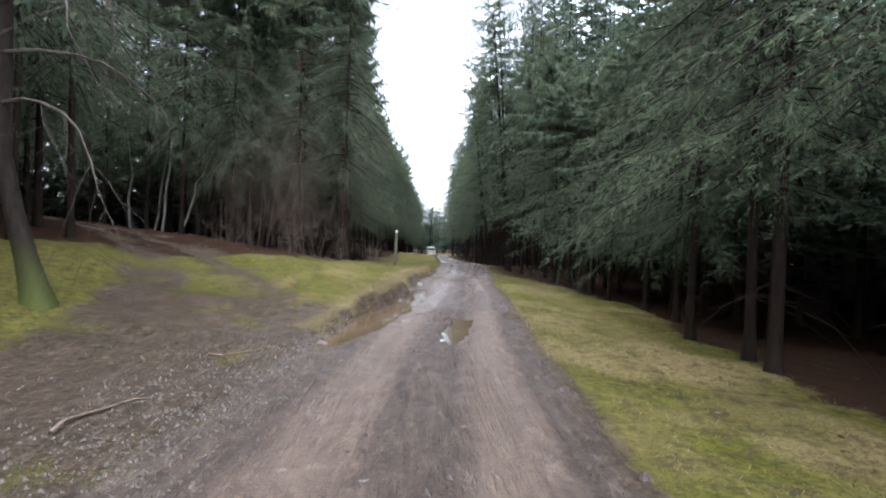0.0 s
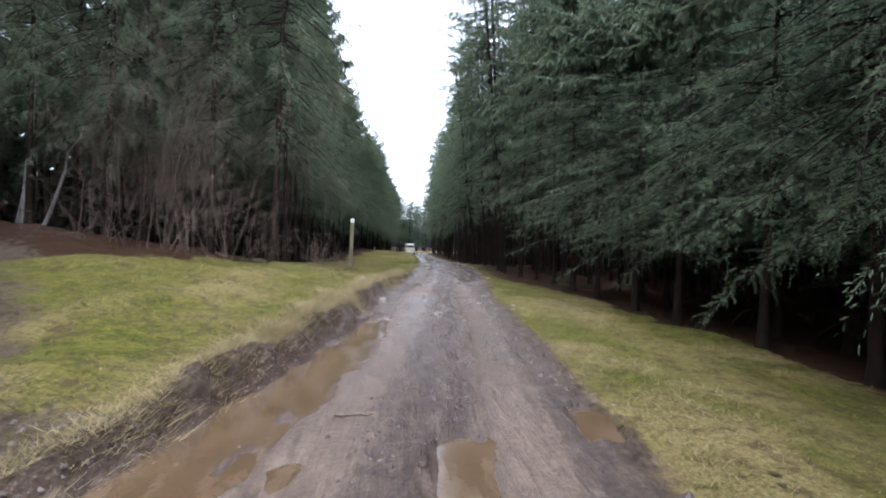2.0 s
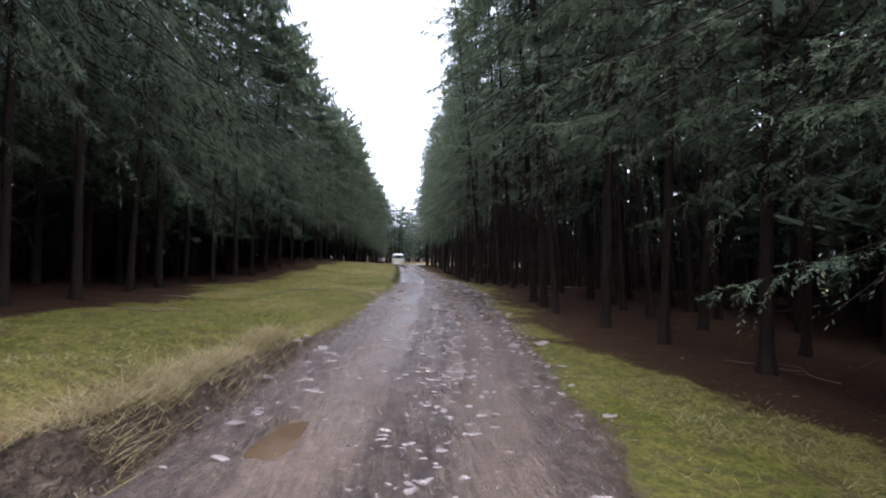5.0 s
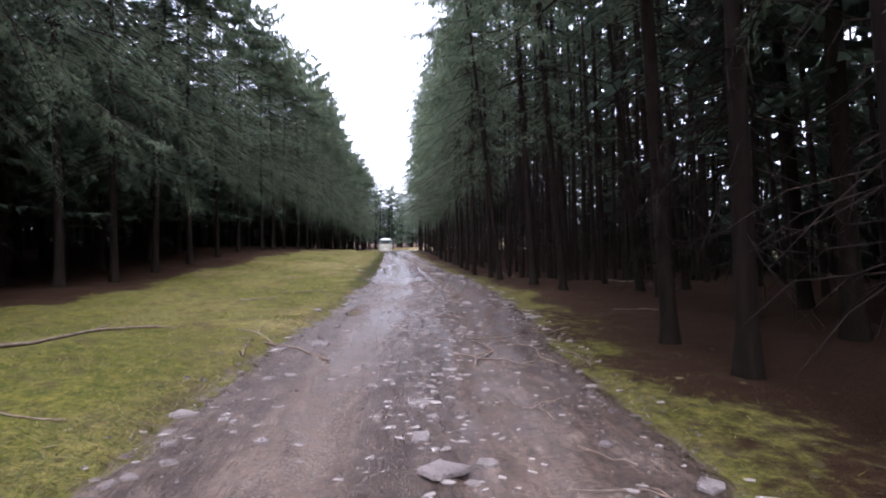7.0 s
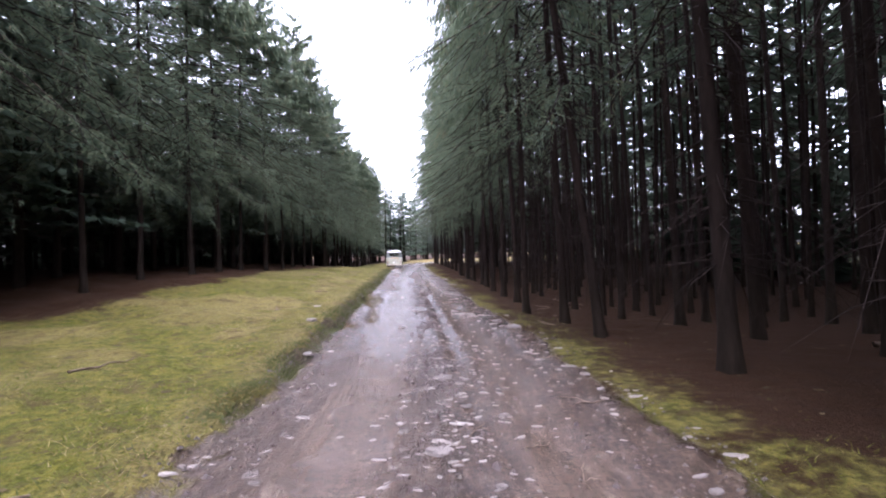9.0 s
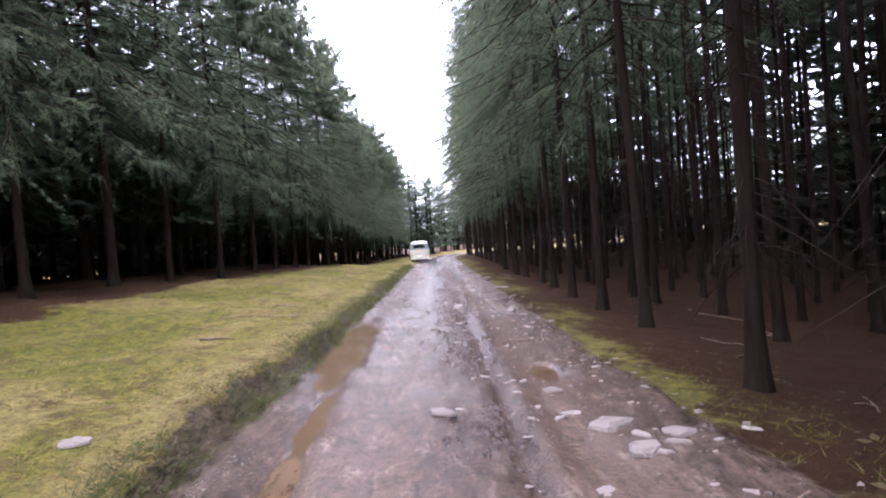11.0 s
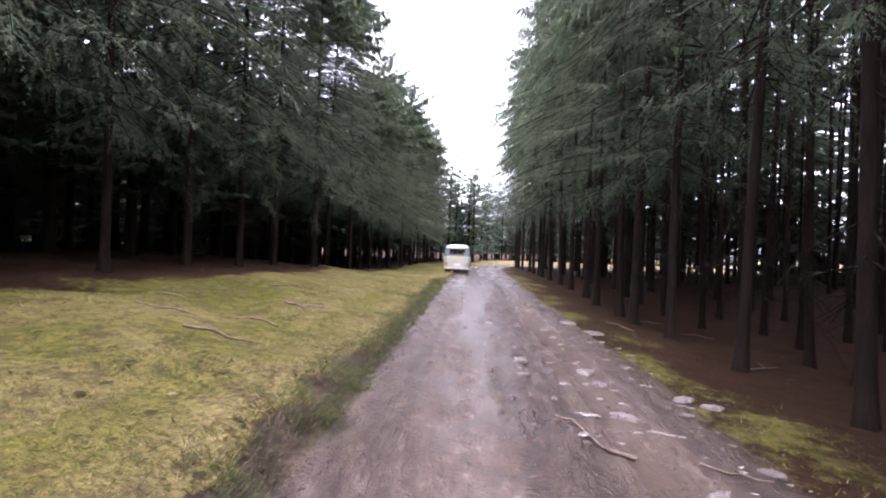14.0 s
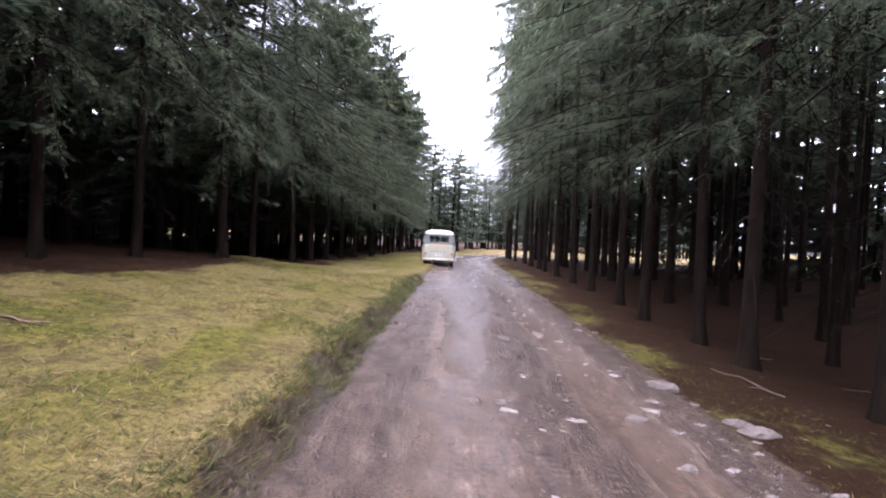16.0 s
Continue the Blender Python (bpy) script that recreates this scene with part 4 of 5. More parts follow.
def build_van():
    cream = mat_plain("cream_paint", (0.37, 0.385, 0.3), (0.44, 0.45, 0.36), 0.4, 3.0, dirt=(0.4, 0.36, 0.29))
    dark = mat_plain("grey_green_paint", (0.085, 0.098, 0.09), (0.13, 0.145, 0.13), 0.45, 4.0)
    white = mat_plain("white_roof_paint", (0.4, 0.39, 0.37), (0.48, 0.465, 0.44), 0.4, 3.0)
    rust = mat_plain("rusty_bumper", (0.62, 0.6, 0.52), (0.3, 0.2, 0.14), 0.6, 7.0)
    rubber = mat_plain("tyre_rubber", (0.02, 0.02, 0.02), (0.06, 0.05, 0.045), 0.85, 9.0)
    steel = mat_plain("painted_rim", (0.5, 0.5, 0.46), (0.3, 0.27, 0.22), 0.5, 9.0)
    red = mat_plain("red_lens", (0.35, 0.03, 0.02), (0.42, 0.06, 0.03), 0.2, 9.0)
    orange = mat_plain("orange_strip_paint", (0.75, 0.3, 0.06), (0.8, 0.42, 0.12), 0.5, 9.0)
    black = mat_plain("black_gap_rubber", (0.02, 0.02, 0.02), (0.04, 0.04, 0.04), 0.7, 9.0)
    plate = mat_plain("plate_white", (0.75, 0.75, 0.72), (0.8, 0.8, 0.78), 0.4, 9.0)
    gm = Mat("window_glass")
    glass = gm.set(color=(0.9, 0.93, 0.92), rough=0.02, trans=1.0, ior=1.1)
    van = thing("van", "old cream van with dark window band and worn tailgate", "van", "", "", pose(2.4, 99.8, ground_z(2.4, 101.0) - 0.01, 0, 0, 1.0))
    part("body", shell([rounded(0.74, 0.10, 4.1, 0.36, 0.2), rounded(0.83, 0.03, 4.2, 0.5, 0.24), rounded(0.86, 0.0, 4.24, 0.8, 0.26),
                        rounded(0.86, 0.0, 4.24, 1.05, 0.26), rounded(0.845, 0.02, 4.2, 1.2, 0.26)]), van, "", cream)
    part("waist_band", shell([rounded(0.865, 0.0, 4.22, 1.2, 0.27), rounded(0.87, -0.004, 4.22, 1.225, 0.27), rounded(0.84, 0.03, 4.18, 1.25, 0.27)]), van, "dark rubber waist moulding", dark)
    # cab posts, one by one, so that the windows are open
    for sx in (-1, 1):
        for y, w in ((0.16, 0.2), (1.1, 0.1), (2.1, 0.1), (3.05, 0.1), (3.95, 0.14)):
            post = block(0.06, w, 0.46, (0, 0, 0), 0.015)
            ob = part("window_post", post, van, "", dark)
            ob.matrix_basis = pose(sx * 0.765, y, 1.47, 0, -sx * 9, 0)
        for y in (0.63, 1.6, 2.58, 3.5):
            g = part("side_window", block(0.012, 0.86, 0.4, (0, 0, 0), 0.003), van, "", glass)
            g.matrix_basis = pose(sx * 0.765, y, 1.47, 0, -sx * 9, 0)
    for x in (-0.635, 0.635):
        o = part("rear_panel", block(0.29, 0.05, 0.46, (0, 0, 0), 0.015), van, "", dark)
        o.matrix_basis = pose(x, 0.085, 1.47, -7, 0, 0)
    o = part("rear_header", block(0.98, 0.05, 0.06, (0, 0, 0), 0.01), van, "", dark)
    o.matrix_basis = pose(0, 0.11, 1.66, -7, 0, 0)
    o = part("rear_sill", block(0.98, 0.05, 0.06, (0, 0, 0), 0.01), van, "", dark)
    o.matrix_basis = pose(0, 0.065, 1.28, -7, 0, 0)
    rw = part("rear_window", block(1.0, 0.012, 0.36, (0, 0, 0), 0.003), van, "", glass)
    rw.matrix_basis = pose(0, 0.085, 1.47, -7, 0, 0)
    wf = part("windscreen", block(1.3, 0.012, 0.42, (0, 0, 0), 0.003), van, "", glass)
    wf.matrix_basis = pose(0, 4.0, 1.47, 9, 0, 0)
    part("roof", shell([rounded(0.74, 0.1, 4.02, 1.69, 0.3), rounded(0.75, 0.09, 4.04, 1.73, 0.3), rounded(0.69, 0.16, 3.96, 1.84, 0.32),
                        rounded(0.54, 0.34, 3.75, 1.92, 0.34), rounded(0.25, 0.7, 3.3, 1.95, 0.24)]), van, "white domed roof", white)
    part("tailgate", block(1.12, 0.03, 0.36, (0, 0.0, 1.0), 0.012), van, "", cream)
    lid = part("engine_lid", block(0.82, 0.03, 0.42, (0, 0.0, 0.6), 0.012), van, "", cream)
    lid.location = (0, -0.005, 0)
    part("lid_gap", block(0.86, 0.008, 0.012, (0, -0.006, 0.815), 0.002), van, "", black)
    part("orange_strip", block(0.78, 0.008, 0.045, (0, -0.02, 1.13), 0.002), van, "faded orange strip", orange)
    part("number_plate", block(0.36, 0.012, 0.11, (0, -0.028, 0.66), 0.003), van, "white plate with dark bars", plate)
    for x in (-0.12, -0.07, -0.02, 0.04, 0.09, 0.13):
        part("plate_bar", block(0.022, 0.004, 0.055, (x, -0.036, 0.66), 0.001), van, "", black)
    part("plate_lamp", block(0.14, 0.05, 0.04, (0, -0.04, 0.79), 0.012), van, "", cream)
    part("handle", block(0.1, 0.04, 0.03, (0, -0.035, 0.9), 0.01), van, "", rust)
    for sx in (-1, 1):
        tl = part("tail_light", disc(0.055, 0.05, (sx * 0.66, 0.03, 0.72), "Y", 20, 0.01), van, "round red tail light", red)
        part("light_ring", disc(0.068, 0.03, (sx * 0.66, 0.038, 0.72), "Y", 20, 0.006), tl, "", steel)
        part("mirror_arm", block(0.16, 0.015, 0.015, (sx * 0.9, 3.7, 1.38), 0.004), van, "", black)
        part("wing_mirror", disc(0.07, 0.02, (sx * 0.99, 3.69, 1.42), "Y", 18, 0.004), van, "", black)
    part("bumper", shell([rounded(0.8, -0.1, 0.2, 0.36, 0.08), rounded(0.82, -0.12, 0.2, 0.42, 0.08), rounded(0.8, -0.1, 0.2, 0.48, 0.08)]), van, "worn pale bumper with rust", rust)
    part("underbody", block(1.3, 3.9, 0.14, (0, 2.1, 0.33), 0.03), van, "", black)
    part("exhaust_pipe", disc(0.03, 0.3, (-0.3, 0.0, 0.27), "Y", 12), van, "", rust)
    for x in (-0.68, 0.68):
        for y in (0.85, 3.25):
            tyre = part("tyre", disc(0.33, 0.17, (x, y, 0.33), "X", 28, 0.04), van, "", rubber)
            rim = part("rim", disc(0.2, 0.18, (x * 1.01, y, 0.33), "X", 20, 0.015), tyre, "", steel)


build_van()


# ---- waymark post ----
def build_post():
    wood = mat_bark("weathered_grey_post", (0.08, 0.075, 0.05), (0.165, 0.15, 0.105))
    white = mat_plain("white_marker", (0.7, 0.7, 0.68), (0.8, 0.8, 0.78), 0.6)
    dark = mat_plain("dark_marker_sign", (0.04, 0.04, 0.04), (0.08, 0.08, 0.08), 0.6)
    x, y = -1.05, 24.85
    z = ground_z(x, y)
    p = thing("marker_post", "weathered grey wooden post with a small white marker", "post", "", "", pose(x, y, z, 0.5, 1.0, 4))
    h = 2.38 - z
    bm = bmesh.new()
    bmesh.ops.create_cube(bm, size=1, matrix=Matrix.Translation((0, 0, h / 2 - 0.15)) @ Matrix.Diagonal((0.12, 0.1, h + 0.3, 1)))
    bmesh.ops.bevel(bm, geom=bm.edges[:], offset=0.012, segments=2, affect="EDGES")
    for v in bm.verts:
        if v.co.z > h - 0.1:
            v.co.z -= 0.03 * abs(v.co.x) / 0.06
    part("shaft", bm, p, "", wood)
    m = part("marker", block(0.1, 0.012, 0.12, (0.0, -0.058, h - 0.09), 0.004), p, "white marker plate", white)
    part("sign", block(0.045, 0.004, 0.06, (0.005, -0.066, h - 0.09), 0.002), m, "dark sign", dark)


build_post()


# ---- bare shrubs, birches and the mossy tree ----
def grow(heap, r, start, d, length, radius, level, spread, rise, sides=3):
    """A crooked branch and its side branches."""
    n = 5
    P, q = [np.array(start, float)], np.array(d, float)
    for _ in range(n - 1):
        q = q + r.normal(0, 0.16, 3) + np.array([0, 0, rise])
        q /= np.linalg.norm(q)
        P.append(P[-1] + q * length / (n - 1))
    P = np.array(P)
    heap.add(*tube(P, np.linspace(radius, radius * 0.35, n), sides if level > 1 else 3))
    if level <= 0:
        return
    for _ in range(4 if level > 1 else 3):
        j = r.randint(1, n)
        e = q + r.normal(0, spread, 3)
        e /= np.linalg.norm(e)
        grow(heap, r, P[j] if j < n else P[-1], e, length * r.uniform(0.35, 0.6), max(radius * 0.5, 0.003), level - 1, spread, rise)


def shrub(seed, x, y, height, stems, wide):
    r = np.random.RandomState(seed)
    t = thing("bare_shrub", "leafless brown shrub of many thin stems at the forest edge", "shrub", "bare shrubs", "", pose(x, y, ground_z(x, y)))
    for _ in range(stems):
        heap = Heap()
        a, tilt = r.rand() * 6.3, abs(r.normal(0, 0.5))
        d = np.array([math.cos(a) * tilt, math.sin(a) * tilt, 1])
        o = (r.normal(0, 0.15 * wide), r.normal(0, 0.15 * wide), -0.1)
        grow(heap, r, o, d / np.linalg.norm(d), height * r.uniform(0.5, 1.0), (0.009 if height > 3 else 0.005) * r.uniform(0.6, 1.3), 3, 0.65, 0.02)
        part("stem", heap.mesh("stem", TWIG), t)


for n, (x, y, h, st, w) in enumerate([(-4.5, 23.2, 5.6, 11, 2.0), (-5.7, 22.4, 6.6, 12, 1.8), (-7.0, 22.8, 6.0, 11, 1.8), (-6.3, 24.4, 6.2, 9, 2.0),
                                      (-8.4, 23.6, 5.2, 12, 2.4), (-3.4, 23.8, 2.0, 7, 2.2), (-5.2, 21.3, 1.4, 5, 2.6), (-4.2, 22.3, 1.1, 5, 2.4),
                                      (-1.5, 24.2, 0.6, 8, 1.6), (-1.0, 24.8, 0.5, 8, 1.4), (-2.3, 24.6, 1.1, 7, 2.0), (-2.0, 26.3, 1.0, 7, 2.0), (-6.9, 20.6, 1.5, 7, 2.4)]):
    shrub(300 + n, x, y, h, st, w)


def birch(seed, x, y, height, lean, turn):
    r = np.random.RandomState(seed)
    h = np.linspace(-0.2, height, 9)
    P = np.stack([lean * h * math.cos(turn) + r.normal(0, 0.05, 9), lean * h * math.sin(turn) + r.normal(0, 0.05, 9), h], -1)
    t = thing("birch_tree", "thin pale birch leaning among dark spruces", "tree", "birches by the side track", "", pose(x, y, ground_z(x, y)))
    V, F = tube(P, np.linspace(0.075, 0.015, 9), 7)
    part("trunk", mesh_of("trunk", V, F, BIRCH, True), t)
    for k in range(9):
        heap = Heap()
        j = r.randint(4, 9)
        d = np.array([r.normal(0, 0.6), r.normal(0, 0.6), 0.5])
        grow(heap, r, P[j], d / np.linalg.norm(d), r.uniform(0.8, 1.8), 0.014, 2, 0.5, -0.05)
        part("branch", heap.mesh("branch", TWIG), t)


for n, (x, y, h, l, a) in enumerate([(-13.6, 28.2, 10, 0.06, 0.2), (-14.6, 29.4, 11, 0.10, 0.3), (-12.3, 27.4, 4.5, 0.32, 0.1), (-16.2, 30.0, 9, 0.05, 2.8)]):
    birch(400 + n, x, y, h, l, a)


def mossy_tree():
    """The old leaning tree with a mossy foot, whose dead limbs hang over the side track."""
    r = np.random.RandomState(77)
    x, y = -5.9, 8.5
    t = thing("mossy_tree", "old leaning tree with mossy foot and hanging dead limbs", "tree", "", "", pose(x, y, ground_z(x, y)))
    h = np.array([-0.3, 0, 0.25, 0.7, 1.4, 2.4, 4.0, 6.0, 9.0, 13.0])
    P = np.stack([-0.28 * np.clip(h, 0, 2.2) - 0.02 * h, 0.02 * h, h], -1)
    ang = np.linspace(0, 2 * np.pi, 11, endpoint=False)
    prof = np.array([0.3, 0.25, 0.2, 0.16, 0.135, 0.12, 0.11, 0.095, 0.07, 0.02])
    R = prof[:, None] * (1 + 0.18 * np.cos(3 * ang + 1)[None] * np.linspace(1, 0.1, 10)[:, None] + r.normal(0, 0.03, (10, 11)))
    V, F = tube(P, R, 11)
    part("trunk", mesh_of("trunk", V, F, BARK_MOSS, True), t)
    for k in range(5):
        heap = Heap()
        hh = 3.2 + 0.8 * k
        o = np.array([np.interp(hh, h, P[:, 0]), 0, hh])
        d = np.array([1.0, r.normal(-0.15, 0.3), 0.35])
        n = 7
        Q, q = [o], d / np.linalg.norm(d)
        for i in range(n - 1):
            q = q + np.array([0, 0, -0.16 - 0.05 * i]) + r.normal(0, 0.1, 3)
            q /= np.linalg.norm(q)
            Q.append(Q[-1] + q * r.uniform(0.38, 0.6))
        Q = np.array(Q)
        heap.add(*tube(Q, np.linspace(0.035, 0.009, n), 5))
        for i in range(2, n):
            for _ in range(2):
                e = np.array([r.normal(0.25, 0.4), r.normal(0, 0.4), -0.8])
                grow(heap, r, Q[i], e / np.linalg.norm(e), r.uniform(0.5, 1.5), 0.007, 1, 0.5, -0.06)
        part("dead_limb", heap.mesh("dead_limb", DEADWOOD), t, "grey hanging dead limb")
    wood, crown = spruce_arrays(99, 13, 0.02, 5.0, 2.6, 0.6, 12, 0.07, 0)
    part("crown", mesh_of("crown", *crown, NEEDLES), t)


mossy_tree()


# ---- sticks ----
def stick(seed, x, y, length, turn, thick, forks=1, label="pale fallen branch lying on the ground"):
    r = np.random.RandomState(seed)
    heap = Heap()
    n = 6
    s = np.linspace(-0.5, 0.5, n) * length
    c, w = math.cos(radians(turn)), math.sin(radians(turn))
    off = np.cumsum(r.normal(0, 0.05 * length, n))
    px, py = s * c - off * w, s * w + off * c
    base = ground_z(x, y)
    pz = np.array([ground_z(x + a, y + b) - base for a, b in zip(px, py)]) + thick * 0.7 + abs(r.normal(0, 0.015, n))
    P = np.stack([px, py, pz], -1)
    heap.add(*tube(P, np.linspace(thick, thick * 0.5, n), 5))
    for _ in range(forks):
        j = r.randint(1, n - 1)
        a = radians(turn + r.choice([-1, 1]) * r.uniform(25, 60))
        L = length * r.uniform(0.2, 0.4)
        e = P[j] + np.array([math.cos(a) * L, math.sin(a) * L, 0])
        e[2] = ground_z(x + e[0], y + e[1]) - base + thick
        heap.add(*tube(np.stack([P[j], (P[j] + e) / 2 + (0, 0, 0.02), e]), [thick * 0.6, thick * 0.5, thick * 0.25], 4))
    ob = new("fallen_branch", heap.mesh("fallen_branch", STICK, True))
    ob.location = (x, y, base)
    return tagged(ob, label, "branch", "fallen branches")


# x, y, length, turn, thickness
for n, row in enumerate([(-0.8, 41.9, 2.2, 58, 0.028), (0.2, 46.8, 0.9, 2, 0.018), (1.0, 48.3, 1.3, 35, 0.02), (12.2, 52.5, 2.6, -10, 0.05),
                         (4.45, 41.35, 1.4, 64, 0.016), (4.5, 41.0, 1.25, -38, 0.014), (5.1, 41.3, 1.4, 92, 0.016), (5.5, 40.8, 0.7, -80, 0.013), (4.75, 42.4, 0.9, 20, 0.011),
                         (1.75, 41.9, 2.0, 128, 0.02), (1.3, 41.5, 0.9, 95, 0.014), (3.9, 42.6, 0.5, 140, 0.01), (5.6, 42.6, 0.9, 60, 0.014), (4.2, 44.6, 0.6, 30, 0.012),
                         (0.55, 74.9, 1.3, -44, 0.014), (-1.45, 77.2, 0.7, -25, 0.012), (-1.0, 76.4, 0.5, 40, 0.01), (-1.7, 75.6, 0.4, 50, 0.008), (-1.1, 75.0, 0.4, 15, 0.012),
                         (4.9, 43.6, 0.8, 75, 0.016), (5.7, 47.0, 0.7, -8, 0.016), (4.6, 71.4, 0.9, 130, 0.02), (5.9, 57.6, 0.5, 60, 0.014)]):
    stick(500 + n, *row, forks=2)
for n, row in enumerate([(-2.6, 4.6, 0.9, 75, 0.02), (-3.4, 4.2, 0.6, 100, 0.022), (-2.4, 7.3, 0.7, 20, 0.014), (0.2, 12.2, 0.35, 5, 0.014),
                         (1.1, 64.9, 0.5, 15, 0.02), (0.3, 67.3, 0.7, -40, 0.016), (-0.6, 69.5, 0.9, 20, 0.016), (0.8, 72.4, 0.8, 10, 0.018),
                         (-0.9, 74.2, 0.7, -15, 0.016), (0.9, 74.9, 0.6, 8, 0.02), (-0.3, 77.5, 0.8, 30, 0.018), (1.2, 61.5, 0.4, 0, 0.02),
                         (5.2, 63.0, 0.5, 40, 0.012), (5.6, 71.0, 0.5, -30, 0.012), (3.2, 68.4, 0.4, 60, 0.012)]):
    stick(540 + n, *row)
for n in range(34):
    q = random.Random(900 + n)
    y = q.uniform(28, 84)
    if n % 2:
        x = float(np.interp(y, EDGE_Y, EDGE_L)) - q.uniform(0.8, 6.0)
    else:
        x = float(np.interp(y, EDGE_Y, EDGE_R)) + q.uniform(0.3, 4.5)
    stick(600 + n, x, y, q.uniform(0.4, 1.3), q.uniform(0, 180), q.uniform(0.008, 0.018))
for n in range(26):
    q = random.Random(1200 + n)
    y = q.uniform(30, 54)
    x = float(np.interp(y, EDGE_Y, EDGE_R)) + q.uniform(-1.6, 0.6)
    stick(720 + n, x, y, q.uniform(0.25, 0.8), q.uniform(0, 180), q.uniform(0.005, 0.009))
for n in range(14):
    q = random.Random(950 + n)
    stick(660 + n, q.uniform(-5.8, -3.2), q.uniform(26.2, 28.4), q.uniform(0.8, 2.0), q.uniform(-30, 60), q.uniform(0.01, 0.022), 2, "dead spruce branch in a brushwood heap")
for n in range(9):
    q = random.Random(980 + n)
    stick(690 + n, q.uniform(4.4, 5.6), q.uniform(20.6, 22.6), q.uniform(0.5, 1.2), q.uniform(-60, 20), q.uniform(0.006, 0.012), 2, "dead brown brushwood on the mossy verge")


# ---- stones ----
def stone_mesh(seed, flat, n=7):
    r = np.random.RandomState(seed)
    a = np.sort(r.uniform(0, 2 * np.pi, n) * 0.25 + np.linspace(0, 2 * np.pi, n, endpoint=False) * 0.85)
    rad = r.uniform(0.34, 0.56, n)
    low = np.stack([np.cos(a) * rad * 1.05, np.sin(a) * rad * 0.8, np.full(n, -0.25 * flat)], -1)
    mid = np.stack([np.cos(a) * rad, np.sin(a) * rad * 0.75, flat * r.uniform(0.2, 0.5, n)], -1)
    top = np.stack([np.cos(a) * rad * 0.72, np.sin(a) * rad * 0.52, flat * r.uniform(0.5, 0.9, n)], -1)
    V = np.concatenate([low, mid, top, [[0, 0, flat * 0.8]]])
    j = np.arange(n)
    k = (j + 1) % n
    F = []
    for o in (0, n):
        F += [np.stack([o + j, o + k, o + n + k], -1), np.stack([o + j, o + n + k, o + n + j], -1)]
    F.append(np.stack([2 * n + j, 2 * n + k, np.full(n, 3 * n)], -1))
    return V, np.concatenate(F)


SLABS = [mesh_of("stone", *stone_mesh(800 + i, 0.1 + 0.04 * (i % 4), 11), STONE) for i in range(12)]


BOULDERS = [mesh_of("stone", *stone_mesh(820 + i, 0.42 + 0.08 * i, 12), STONE, True) for i in range(3)]


def lay(x, y, size, r):
    ob = new("stone", BOULDERS[r.randrange(3)] if (x, y) in ROUND else SLABS[r.randrange(12)])
    ob.parent = ground
    k = size * 1.05
    ob.matrix_basis = pose(x, y, ground_z(x, y) + 0.01 * k, r.uniform(-7, 7), r.uniform(-7, 7), r.uniform(-35, 35)) @ Matrix.Diagonal((k, k, k, 1))


ROUND = [(4.50, 66.70), (-1.42, 8.47), (0.18, 21.20), (-0.4, 21.9)]
FIRST = [(-1.42, 8.47, 0.24), (-1.58, 10.13, 0.10), (1.70, 8.43, 0.09), (1.47, 18.88, 0.16), (1.41, 18.64, 0.14), (1.91, 21.25, 0.15), (0.41, 23.69, 0.21),
         (3.25, 23.37, 0.30), (2.69, 18.58, 0.09), (2.75, 21.44, 0.16), (0.18, 21.20, 0.25), (0.54, 23.33, 0.20), (2.74, 21.29, 0.13), (3.09, 21.49, 0.14),
         (0.69, 25.49, 0.24), (1.93, 21.18, 0.11), (-0.4, 21.9, 0.24)]
SECOND = [(3.52, 37.81, 0.32), (3.83, 38.01, 0.15), (1.60, 38.51, 0.13), (1.61, 37.94, 0.12), (1.52, 37.87, 0.12), (4.74, 38.26, 0.11), (2.25, 38.52, 0.16),
          (5.03, 37.45, 0.20), (4.17, 46.01, 0.28), (4.97, 46.81, 0.32), (2.24, 44.15, 0.15), (5.70, 47.12, 0.31), (3.26, 43.90, 0.24), (5.36, 43.92, 0.20),
          (1.76, 44.94, 0.18), (3.88, 48.47, 0.27), (4.73, 43.60, 0.15)]
THIRD = [(6.06, 56.02, 0.36), (3.73, 56.71, 0.22), (5.90, 56.51, 0.17), (5.58, 55.60, 0.15), (4.06, 59.40, 0.25), (5.42, 59.07, 0.40), (5.89, 58.95, 0.33),
         (1.61, 58.34, 0.23), (1.88, 56.14, 0.23), (5.91, 57.21, 0.25), (5.46, 58.50, 0.31), (5.20, 60.25, 0.21), (4.50, 66.70, 0.33), (5.80, 66.00, 0.19),
         (4.52, 64.95, 0.13), (5.80, 67.20, 0.32), (5.59, 66.52, 0.37), (6.23, 65.14, 0.16), (6.05, 69.89, 0.18), (5.99, 71.18, 0.20), (5.31, 70.58, 0.21),
         (5.31, 69.04, 0.13)]
FOURTH = [(5.22, 73.67, 0.24), (4.20, 73.55, 0.23), (5.16, 74.35, 0.37), (6.12, 73.28, 0.27), (6.34, 73.01, 0.27), (5.90, 72.63, 0.18), (5.16, 72.25, 0.24),
          (5.86, 79.55, 0.36), (6.21, 78.22, 0.34), (5.14, 78.31, 0.24), (5.17, 77.30, 0.13), (4.15, 81.34, 0.22), (3.62, 78.13, 0.15), (3.87, 78.27, 0.15),
          (4.80, 82.35, 0.28)]


